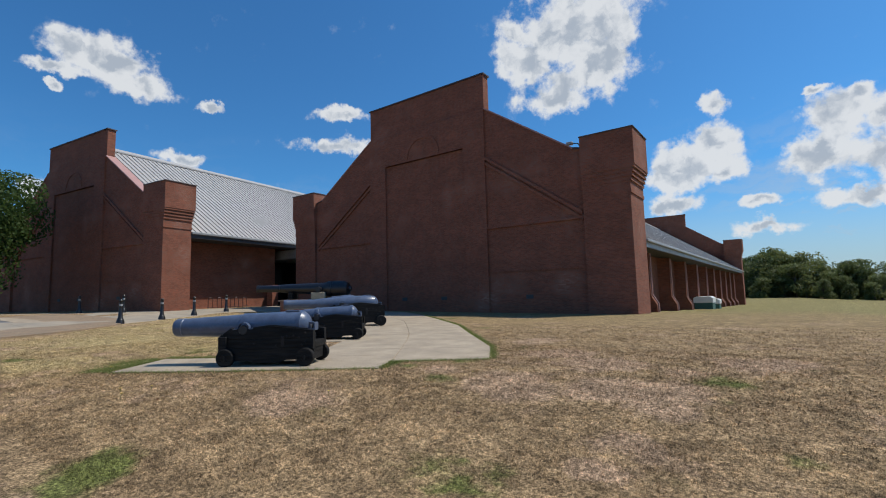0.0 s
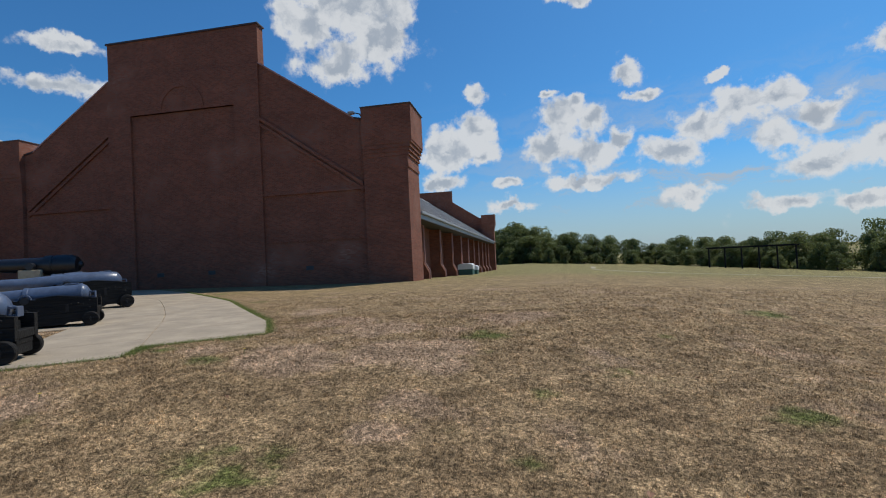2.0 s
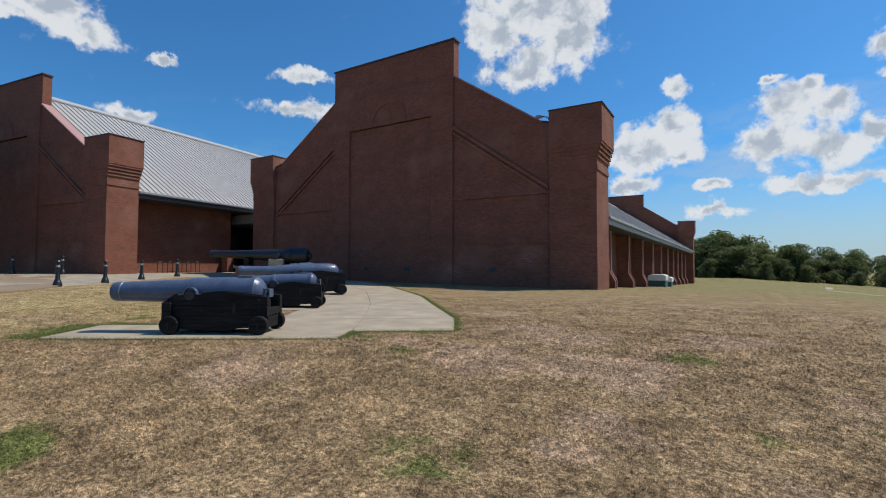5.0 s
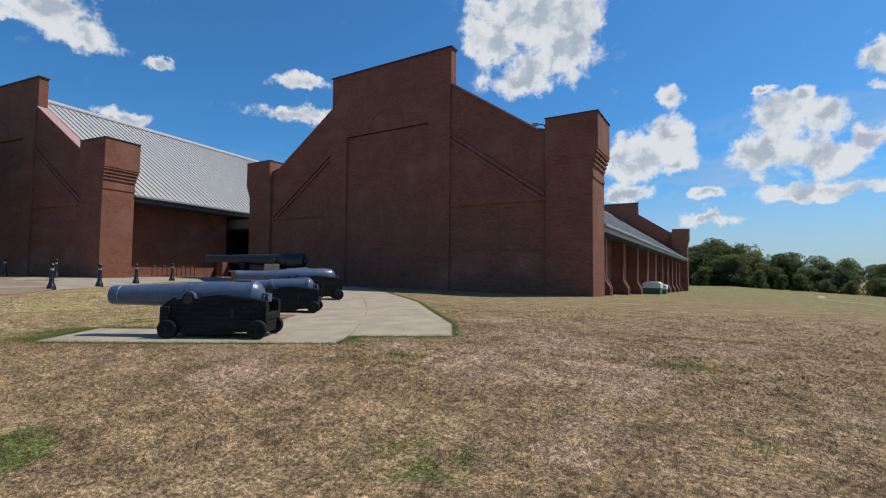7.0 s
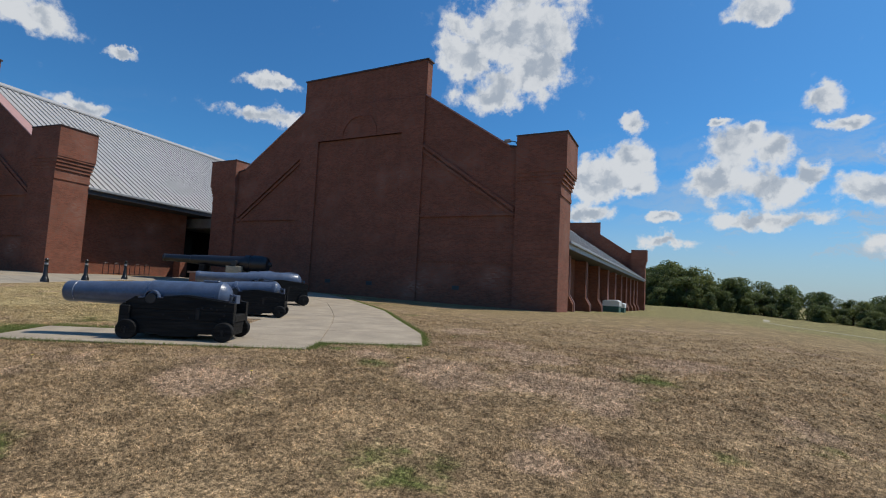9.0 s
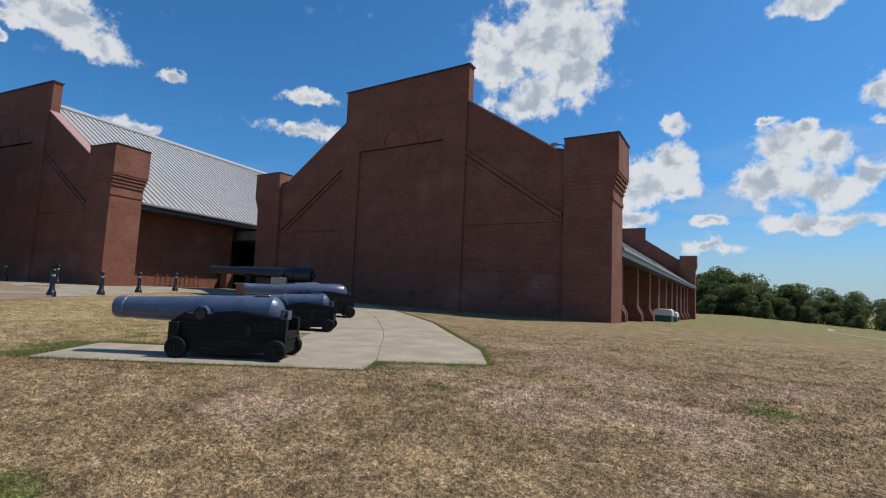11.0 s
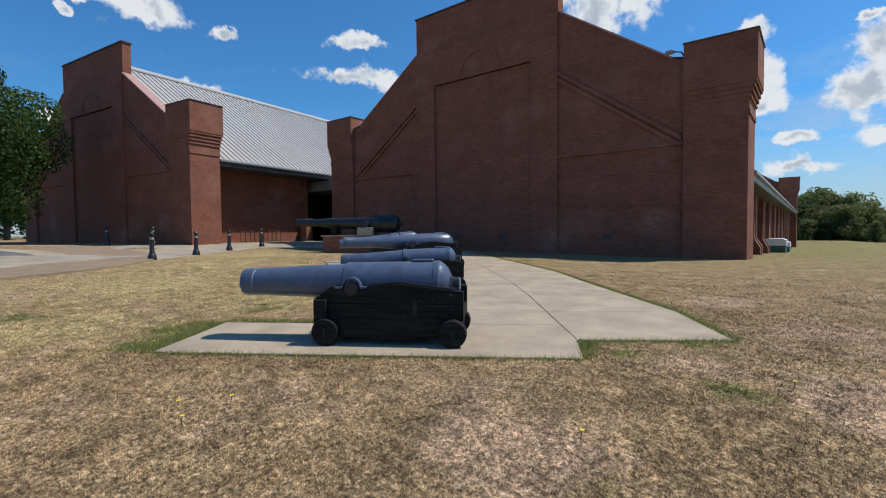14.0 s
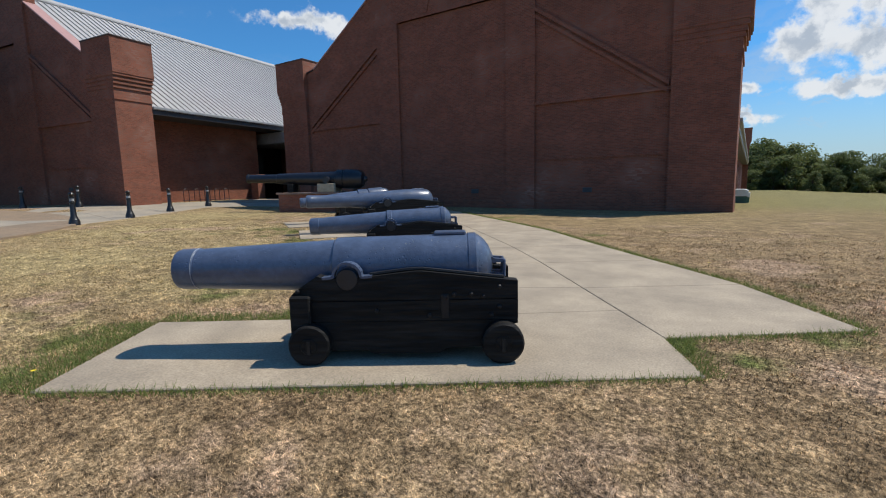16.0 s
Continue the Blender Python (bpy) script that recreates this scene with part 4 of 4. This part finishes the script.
# ---- bollards, bicycle rack ----
def bollard():
    b = thing("bollard", pose(0, 0, 0), "black cast iron bollard with worn grey band at plaza edge", "bollard", "plaza bollards")
    bm = B()
    lathe(bm, [(-0.2, 0.19), (0.12, 0.19), (0.15, 0.17), (0.22, 0.165), (0.25, 0.14), (0.32, 0.13), (0.36, 0.105), (0.9, 0.085), (0.92, 0.105), (0.97, 0.105), (0.99, 0.08), (1.12, 0.075), (1.14, 0.1), (1.18, 0.1), (1.2, 0.06)], 20, "z")
    part("post", bm, bollard_mat, b, smooth=True)
    bm = B()
    lathe(bm, [(1.19, 0.06), (1.24, 0.095), (1.3, 0.1), (1.35, 0.07), (1.38, 0)], 20, "z")
    part("finial", bm, bollard_mat, b, smooth=True)
    bm = B()
    lathe(bm, [(1.0, 0.079), (1.0, 0.083), (1.11, 0.08), (1.11, 0.076)], 20, "z")
    part("reflective_band", bm, band_grey, b, "worn grey reflective band")
    return b


first_bollard = bollard()
SPOTS = [(-25.75, 9.08), (-27.7, 11.75), (-29.9, 14.55), (-32.1, 17.85), (-36.7, 13.1), (-38.7, 11.2), (-27.4, 20.1)]
for i, (x, y) in enumerate(SPOTS):
    if i == 0:
        first_bollard.matrix_world = pose(x, y, walk_top(x, y)) @ Matrix.Diagonal((0.92, 0.92, 0.85, 1))
    else:
        copy_thing(first_bollard, pose(x, y, walk_top(x, y)))


def bike_rack():
    m = pose(-48.78, 13.4, 0, 0, 0, 7.4) @ pose(12.3, 4.2, walk_top(-36, 19))
    r = thing("bike_rack", m, "dark red tubular wave bicycle rack before the wall", "bike rack")
    for i in range(5):
        bm = B()
        y = i * 0.8
        pts = [(0, y, 0)] + [(0, y, 0.72)] + [(0, y + 0.2 - 0.2 * math.cos(math.pi * q / 6), 0.72 + 0.14 * math.sin(math.pi * q / 6)) for q in range(1, 6)] + [(0, y + 0.4, 0.72), (0, y + 0.4, 0)]
        tube(bm, pts, 0.028, 8)
        part("hoop", bm, rack_mat, r)
    bm = B()
    tube(bm, [(0, -0.1, 0.1), (0, 3.7, 0.1)], 0.024, 8)
    part("ground_rail", bm, rack_mat, r)


rack_mat = material("rack_paint", (0.05, 0.02, 0.018), 0.5, colour2=(0.07, 0.03, 0.025))
bike_rack()


# ---- transformer boxes by the hall ----
def cabinet(x, y, w, d, h, body):
    z = ground_z(x, y)
    c = thing("utility_box", pose(x, y, z), "%s utility box with white lid beside the hall" % ("dark green" if body == green_metal else "grey"), "utility box", "boxes beside the hall")
    bm = B()
    box(bm, -w / 2, w / 2, -d / 2, d / 2, -0.3, h * 0.52, 0.02)
    part("body", bm, body, c)
    bm = B()
    prism(bm, [(-w / 2 - 0.05, h * 0.52), (w / 2 + 0.05, h * 0.52), (w / 2 + 0.05, h * 0.9), (w / 2 - 0.2, h), (-w / 2 + 0.2, h), (-w / 2 - 0.05, h * 0.9)], -d / 2 - 0.05, d / 2 + 0.05)
    part("lid", bm, white_plastic, c)


cabinet(-6.35, 50.5, 1.5, 2.0, 1.2, green_metal)
cabinet(-6.0, 54.0, 1.1, 1.7, 1.0, green_metal)


def picnic_table():
    x, y = 9.85, 9.35
    t = thing("picnic_table", pose(x, y, ground_z(x, y) - 0.02, 0, 0, 86.0), "brown plank picnic table on a black bent-tube frame on the lawn", "picnic table")
    # local x runs along the boards, y across them
    for name, rows_, z, x0 in (("tabletop_board", (-0.3, -0.1, 0.1, 0.3), 0.74, 0.95), ("bench_board", (-0.78, -0.63), 0.43, 0.95), ("bench_board", (0.63, 0.78), 0.43, 0.95)):
        for yy in rows_:
            bm = B()
            w = 0.094 if name == "tabletop_board" else 0.07
            box(bm, -x0, x0, yy - w, yy + w, z, z + 0.04, 0.006)
            part(name, bm, plank_wood, t)
    for sx in (-0.6, 0.6):
        bm = B()
        for sy in (-1, 1):
            tube(bm, [(sx, sy * 0.84, 0.42), (sx, sy * 0.84, 0.1), (sx, sy * 0.8, 0.04), (sx, sy * 0.72, 0.025), (sx, sy * 0.12, 0.025), (sx, sy * 0.05, 0.06), (sx, sy * 0.03, 0.14), (sx, sy * 0.03, 0.42), (sx, sy * 0.08, 0.5), (sx, sy * 0.3, 0.62), (sx, sy * 0.36, 0.68), (sx, sy * 0.36, 0.73)], 0.028, 8)
            tube(bm, [(sx, sy * 0.86, 0.42), (sx, sy * 0.03, 0.42)], 0.024, 8)
        part("leg_frame", bm, iron, t)
    bm = B()
    tube(bm, [(-0.6, 0, 0.45), (0.0, 0, 0.72), (0.6, 0, 0.45)], 0.016, 8)
    part("brace", bm, iron, t)


picnic_table()


# ---- far path, timber frame ----
def far_path():
    line = [(34, 6), (26, 16), (21.3, 22.1), (19.6, 26.9), (18.3, 36), (16.8, 47), (15.1, 57.2), (13.5, 75), (13, 95), (16, 118)]
    bm = B()
    prev = None
    fine = []
    for a, b_ in zip(line, line[1:]):
        for k in range(8):
            fine.append(Vector(a).lerp(Vector(b_), k / 8))
    for i, p in enumerate(fine):
        d = (fine[min(i + 1, len(fine) - 1)] - fine[max(i - 1, 0)]).normalized()
        n = Vector((-d.y, d.x)) * 0.5
        row = [bm.verts.new((q.x, q.y, ground_z(q.x, q.y) + 0.03)) for q in (p - n, p + n)]
        if prev:
            bm.faces.new((prev[0], prev[1], row[1], row[0]))
        prev = row
    tagged(part("far_path", bm, gravel_mat), "pale gravel path crossing the field", "path", kind="structure")


far_path()


def timber_frame():
    x, y = 43.5, 122.0
    f = thing("timber_frame", pose(x, y, ground_z(x, y), 0, 0, -36), "dark open timber frame standing before the far trees", "frame")
    for i in range(6):
        bm = B()
        box(bm, i * 3.4 - 0.14, i * 3.4 + 0.14, -0.14, 0.14, -0.5, 4.4)
        part("post", bm, wood_black, f)
    bm = B()
    box(bm, -0.6, 17.6, -0.2, 0.2, 4.4, 4.8)
    part("beam", bm, wood_black, f)


timber_frame()


# ---- trees ----
def leaf_material(name, c1, c2, c3):
    m = bpy.data.materials.new(name)
    m.use_nodes = True
    nt = m.node_tree
    b = nt.nodes["Principled BSDF"]
    b.inputs["Roughness"].default_value, b.inputs["Specular IOR Level"].default_value = 0.6, 0.3
    geo = nt.nodes.new("ShaderNodeNewGeometry")
    info = nt.nodes.new("ShaderNodeObjectInfo")
    ramp = nt.nodes.new("ShaderNodeValToRGB")
    ramp.color_ramp.elements[0].color, ramp.color_ramp.elements[1].color = (*c1, 1), (*c3, 1)
    ramp.color_ramp.elements.new(0.55).color = (*c2, 1)
    mul = nt.nodes.new("ShaderNodeMath")
    mul.operation = "MULTIPLY_ADD"
    mul.inputs[1].default_value = 0.35
    nt.links.new(geo.outputs["Random Per Island"], mul.inputs[0])
    sc = nt.nodes.new("ShaderNodeMath")
    sc.operation = "MULTIPLY"
    sc.inputs[1].default_value = 0.65
    nt.links.new(info.outputs["Random"], sc.inputs[0])
    nt.links.new(sc.outputs[0], mul.inputs[2])
    nt.links.new(mul.outputs[0], ramp.inputs[0])
    nt.links.new(ramp.outputs[0], b.inputs["Base Color"])
    thin, both = nt.nodes.new("ShaderNodeBsdfTranslucent"), nt.nodes.new("ShaderNodeMixShader")
    nt.links.new(ramp.outputs[0], thin.inputs["Color"])
    both.inputs[0].default_value = 0.5
    nt.links.new(b.outputs[0], both.inputs[1]), nt.links.new(thin.outputs[0], both.inputs[2])
    nt.links.new(both.outputs[0], nt.nodes["Material Output"].inputs["Surface"])
    return m


far_leaf = leaf_material("far_leaves", (0.085, 0.115, 0.045), (0.15, 0.18, 0.06), (0.21, 0.23, 0.075))
near_leaf = leaf_material("near_leaves", (0.035, 0.075, 0.02), (0.055, 0.1, 0.026), (0.08, 0.13, 0.034))


def crown_mesh(name, seed, count, leaf, bushy, mat):
    """Many small leaf clumps on lobes round a unit crown standing on z = 0, one wide and one high."""
    rng = np.random.default_rng(seed)
    lobes = []
    n_l = 22
    for k in range(n_l):
        a, h = rng.uniform(0, 2 * np.pi), rng.uniform(0.06 if bushy else 0.24, 0.86)
        prof = math.sin(math.pi * min(1.0, 0.22 + 0.78 * h)) ** 0.6 if bushy else math.sin(math.pi * (h - 0.1) / 0.9) ** 0.6
        r = rng.uniform(0.1, 0.34) * prof
        lobes.append((r * math.cos(a), r * math.sin(a), h, rng.uniform(0.10, 0.2)))
    lobes.append((0, 0, 0.86, 0.13))
    lb = np.array(lobes)
    pick = rng.integers(0, len(lb), count)
    u = rng.normal(size=(count, 3))
    u /= np.linalg.norm(u, axis=1)[:, None]
    rad = rng.uniform(0.55, 1.08, count) ** 0.6
    c = lb[pick, :3] + u * (lb[pick, 3] * rad)[:, None]
    c[:, 2] = np.maximum(c[:, 2], 0.01)
    t1 = rng.normal(size=(count, 3))
    t1 -= u * (t1 * u).sum(1)[:, None] * 0.6
    t1 /= np.linalg.norm(t1, axis=1)[:, None]
    t2 = np.cross(u + rng.normal(size=(count, 3)) * 0.5, t1)
    t2 /= np.linalg.norm(t2, axis=1)[:, None]
    s = leaf * rng.uniform(0.6, 1.5, count)[:, None]
    v = np.stack([c - t1 * s, c - t2 * s * 0.6, c + t1 * s, c + t2 * s * 0.6], 1).reshape(-1, 3)
    f = np.arange(count * 4).reshape(-1, 4)
    me = bpy.data.meshes.new(name)
    me.from_pydata(v.tolist(), [], f.tolist())
    me.materials.append(mat)
    return me


def trunk_mesh(seed):
    rng = random.Random(seed)
    bm = B()
    tube(bm, [(0, 0, -0.05), (0.01, 0, 0.15), (-0.01, 0.01, 0.4), (0.0, 0.0, 0.75)], [0.034, 0.026, 0.02, 0.006], 10)
    for k in range(7):
        a, z = rng.uniform(0, 6.28), rng.uniform(0.28, 0.55)
        tube(bm, [(0, 0, z), (0.12 * math.cos(a), 0.12 * math.sin(a), z + 0.1), (0.26 * math.cos(a), 0.26 * math.sin(a), z + 0.22)], [0.013, 0.008, 0.003], 6)
    me = bpy.data.meshes.new("trunk")
    bm.to_mesh(me)
    bm.free()
    me.materials.append(bark)
    return me


FAR_CROWNS = [crown_mesh("crown", 11 + k, 4000, 0.021, True, far_leaf) for k in range(4)]
TRUNKS = [trunk_mesh(k) for k in range(3)]


def tree(x, y, high, wide, k, label, group, crowns):
    t = thing("tree", pose(x, y, ground_z(x, y), 0, 0, k * 67) @ Matrix.Diagonal((wide, wide, high, 1)), label, "tree", group)
    share("trunk", TRUNKS[k % 3], t, Matrix())
    share("crown", crowns[k % len(crowns)], t, Matrix())


def tree_line():
    rng = random.Random(7)
    # x, y, height along the edge of the wood
    edge = [(-34, 175, 10), (-20, 160, 10.5), (-5, 152, 12.2), (3, 150, 11.6), (12, 150, 9.6), (21, 149, 8.8), (30, 146, 7.5), (37, 150, 6.5), (44, 140, 8), (51, 132, 8.4), (58, 129, 8.2), (64, 124, 8.2), (70, 120, 9.2), (75, 116, 10.8), (80, 112, 10.6), (84, 108, 10.8), (87, 104, 12), (89, 99, 13.3), (93, 93, 13.8), (98, 86, 14.5), (103, 78, 16), (108, 68, 17), (112, 56, 17)]
    k = 0
    for (x0, y0, h0), (x1, y1, h1) in zip(edge, edge[1:]):
        n = max(1, round(math.hypot(x1 - x0, y1 - y0) / 4.4))
        for i in range(n):
            f = i / n
            x, y, h = x0 + (x1 - x0) * f, y0 + (y1 - y0) * f, h0 + (h1 - h0) * f
            out = Vector((x, y)).normalized()
            for row, (shift, tall, wide) in enumerate(((-2, 0.42, 1.3), (1, 0.68, 1.1), (6, 0.95, 1.0), (12, 1.08, 1.05))):
                p = Vector((x, y)) + out * (shift + rng.uniform(-1.5, 1.5)) + Vector((rng.uniform(-1.5, 1.5), rng.uniform(-1.5, 1.5)))
                hh = h * tall * rng.uniform(0.82, 1.12)
                tree(p.x, p.y, hh, max(hh * wide * rng.uniform(0.85, 1.25), 5.0), k, "dark green bushy tree in the far wood edge", "far trees", FAR_CROWNS)
                k += 1


tree_line()
NEAR_CROWNS = [crown_mesh("crown", 31 + k, 26000, 0.0095, False, near_leaf) for k in range(2)]
tree(-47.8, 6.6, 13.2, 12.5, 0, "broad green shade tree before the brick wing", "street trees", NEAR_CROWNS)
tree(-88.0, 14.0, 13.0, 13.0, 1, "broad green shade tree beyond the brick wing", "street trees", NEAR_CROWNS)
tree(-96.0, 4.0, 14.0, 15.0, 2, "broad green shade tree beyond the brick wing", "street trees", NEAR_CROWNS)

for i, (x, y, h) in enumerate(((-104, 12, 12), (-100, 20, 11), (-112, 3, 13), (-97, -5, 11), (-118, -8, 13), (-108, 24, 12), (-92, 27, 10))):
    tree(x, y, h, h * 1.3, i, "dark green bushy tree beyond the brick wing", "far trees", FAR_CROWNS)

# ---- grass blades ----
def inside(px, py, poly):
    hit = np.zeros(len(px), bool)
    for (x0, y0), (x1, y1) in zip(poly, poly[1:] + poly[:1]):
        if y0 == y1:
            continue
        cross = ((y0 > py) != (y1 > py)) & (px < (x1 - x0) * (py - y0) / (y1 - y0) + x0)
        hit ^= cross
    return hit


def shrink(poly, by):
    c = sum((Vector(p) for p in poly), Vector((0, 0))) / len(poly)
    return [tuple(Vector(p) + (c - Vector(p)).normalized() * by) for p in poly]


def ground_np(x, y):
    f = lambda v, knots: np.interp(v, [k[0] for k in knots], [k[1] for k in knots])
    return f(x, RISE) + f((x + 5.6) * 0.555 - (y - 5.77) * 0.83, BANK) + f(y, BACK)


def grass(name, label, px, py, tall, width, mat, rng, lay):
    keep = np.ones(len(px), bool)
    for poly in [shrink(PAD, 0.01), RIGHT + MID[::-1], MID + LEFT[::-1]] + PADS:
        keep &= ~inside(px, py, list(poly))
    px, py, tall, width = px[keep], py[keep], tall[keep], np.broadcast_to(width, keep.shape)[keep]
    n = len(px)
    a = rng.uniform(0, 2 * np.pi, n)
    lean = rng.uniform(0.2, lay, n) * tall
    b_ = a + rng.uniform(-1, 1, n)
    w = rng.uniform(0.5, 1.2, n) * width
    root = np.stack([px, py, ground_np(px, py) - 0.006], 1)
    side = np.stack([-np.sin(a) * w, np.cos(a) * w, np.zeros(n)], 1)
    tip = root + np.stack([np.cos(b_) * lean, np.sin(b_) * lean, tall], 1)
    v = np.stack([root - side, root + side, tip], 1).reshape(-1, 3)
    me = bpy.data.meshes.new(name)
    me.vertices.add(len(v))
    me.vertices.foreach_set("co", v.ravel())
    me.loops.add(n * 3)
    me.loops.foreach_set("vertex_index", np.arange(n * 3))
    me.polygons.add(n)
    me.polygons.foreach_set("loop_start", np.arange(0, n * 3, 3))
    me.update(calc_edges=True)
    me.materials.append(mat)
    tagged(new(name, me), label, "grass", kind="stuff")


def tufted(rng, x0, x1, y0, y1, n):
    """Roots in loose tufts over a stretch of lawn."""
    k = n // 16
    cx, cy = rng.uniform(x0, x1, k), rng.uniform(y0, y1, k)
    pick = rng.integers(0, k, n)
    loose = rng.uniform(0, 1, n) < 0.4
    px = np.where(loose, rng.uniform(x0, x1, n), cx[pick] + rng.normal(0, 0.022, n))
    py = np.where(loose, rng.uniform(y0, y1, n), cy[pick] + rng.normal(0, 0.022, n))
    return px, py


def blades():
    rng = np.random.default_rng(5)
    # x from and to, y from and to, how many, half width
    areas = [(-11, 4, 1.5, 5.5, 480000, 0.0028), (-15, 9, 5.5, 10, 330000, 0.005), (-15, -11, 0.5, 5.5, 60000, 0.004), (4, 10, 1, 5.5, 90000, 0.0035), (-16, 13, 10, 17, 150000, 0.007), (-24, -15, 3, 14, 60000, 0.008)]
    roots = [tufted(rng, *a[:5]) for a in areas]
    # the farthest stretch thins out
    fx, fy = roots[4]
    thin = rng.uniform(0, 1, len(fx)) < np.clip((17.5 - fy) / 5.0, 0, 1)
    roots[4] = (fx[thin], fy[thin])
    px, py = np.concatenate([r[0] for r in roots]), np.concatenate([r[1] for r in roots])
    width = np.concatenate([np.full(len(r[0]), a[5]) for r, a in zip(roots, areas)])
    grass("lawn_grass", "short dry straw-coloured grass blades in thin tufts", px, py, rng.uniform(0.01, 0.034, len(px)), width, blade_mat, rng, 1.7)
    # longer greener grass along the paving
    ex, ey = [], []
    runs = [(PAD[0], PAD[1], 0.7), (PAD[1], PAD[2], 1.3), (MID[0], RIGHT[0], 1.1), (PAD[5], PAD[0], 4.0), (PAD[4], PAD[5], 2.2)] + [(a, b_, 1.0) for a, b_ in zip(RIGHT[:6], RIGHT[1:7])]
    for a, b_, much in runs:
        n = int(math.dist(a, b_) * 1100 * much)
        f, o = rng.uniform(0, 1, n), np.abs(rng.normal(0, 0.07 * much, n))
        dx, dy = b_[0] - a[0], b_[1] - a[1]
        ln = math.hypot(dx, dy)
        sgn = rng.choice([-1, 1], n)
        ex.append(a[0] + dx * f + dy / ln * o * sgn), ey.append(a[1] + dy * f - dx / ln * o * sgn)
    ex, ey = np.concatenate(ex), np.concatenate(ey)
    grass("edge_grass", "longer olive green grass along the concrete edge", ex, ey, rng.uniform(0.02, 0.075, len(ex)), 0.004, edge_mat, rng, 1.3)


edge_mat = leaf_material("edge_grass", (0.1, 0.165, 0.034), (0.15, 0.21, 0.05), (0.3, 0.27, 0.1))
blades()


# ---- small things ----
def wall_floodlight():
    f = thing("floodlight", pose(-8.55, 24.5, 9.1), "small dark floodlight on an arm by the brick pier", "floodlight")
    bm = B()
    tube(bm, [(0.1, 0, -0.1), (0.0, 0, 0.1), (-0.35, 0, 0.2)], 0.03, 8)
    part("arm", bm, iron, f)
    bm = B()
    box(bm, -0.65, -0.3, -0.12, 0.12, 0.12, 0.28, 0.03)
    part("lamp_head", bm, eave_grey, f)


wall_floodlight()


def dandelion(x, y):
    z = ground_z(x, y)
    f = thing("dandelion", pose(x, y, z), "small yellow dandelion flower in the dry lawn", "flower", "lawn flowers")
    bm = B()
    tube(bm, [(0, 0, 0), (0.005, 0, 0.04), (0.01, 0.004, 0.075)], 0.003, 6)
    part("stem", bm, stem_mat, f)
    bm = B()
    for k in range(12):
        a = k * 2 * math.pi / 12
        u, w = Vector((math.cos(a), math.sin(a), 0.25)) * 0.02, Vector((-math.sin(a), math.cos(a), 0)) * 0.005
        c = Vector((0.01, 0.004, 0.076))
        bm.faces.new([bm.verts.new(p) for p in (c, c + u * 0.7 + w, c + u, c + u * 0.7 - w)])
    part("petals", bm, petal_mat, f, "bright yellow petals")


stem_mat = material("flower_stem", (0.08, 0.13, 0.03), 0.7)
petal_mat = material("yellow_petal", (0.75, 0.55, 0.02), 0.7, colour2=(0.7, 0.48, 0.02))
for x, y in ((-7.45, 3.05), (-7.42, 2.66), (-7.7, 2.75), (-9.7, 3.3), (-3.9, 6.0), (-5.0, 4.2), (-5.9, 10.4)):
    dandelion(x, y)


def fallen_leaf(x, y, turn, size):
    z = ground_z(x, y) + 0.028
    bm = B()
    mid = [bm.verts.new((size * k / 4 - size / 2, 0, z0)) for k, z0 in enumerate((0.0, 0.006, 0.008, 0.006, 0.012))]
    for side in (-1, 1):
        rim = [bm.verts.new((size * k / 4 - size / 2, side * size * w, 0.02 + 0.01 * w)) for k, w in ((1, 0.26), (2, 0.34), (3, 0.22))]
        for f in ((mid[0], mid[1], rim[0]), (mid[1], mid[2], rim[1], rim[0]), (mid[2], mid[3], rim[2], rim[1]), (mid[3], mid[4], rim[2])):
            bm.faces.new(f)
    ob = tagged(part("fallen_leaf", bm, dead_leaf), "curled pale brown dead leaf lying on the lawn", "leaf", "fallen leaves")
    ob.matrix_world = pose(x, y, z - 0.02, 8, -6, turn)


dead_leaf = material("dead_leaf", (0.36, 0.2, 0.12), 0.8, colour2=(0.26, 0.14, 0.08), scale=20)
for x, y, turn, size in ((3.13, 3.41, 20, 0.13), (0.55, 3.3, 75, 0.07), (-3.2, 4.6, 140, 0.06), (1.7, 5.9, 220, 0.07), (-6.9, 2.9, 310, 0.06), (4.1, 6.4, 15, 0.08)):
    fallen_leaf(x, y, turn, size)
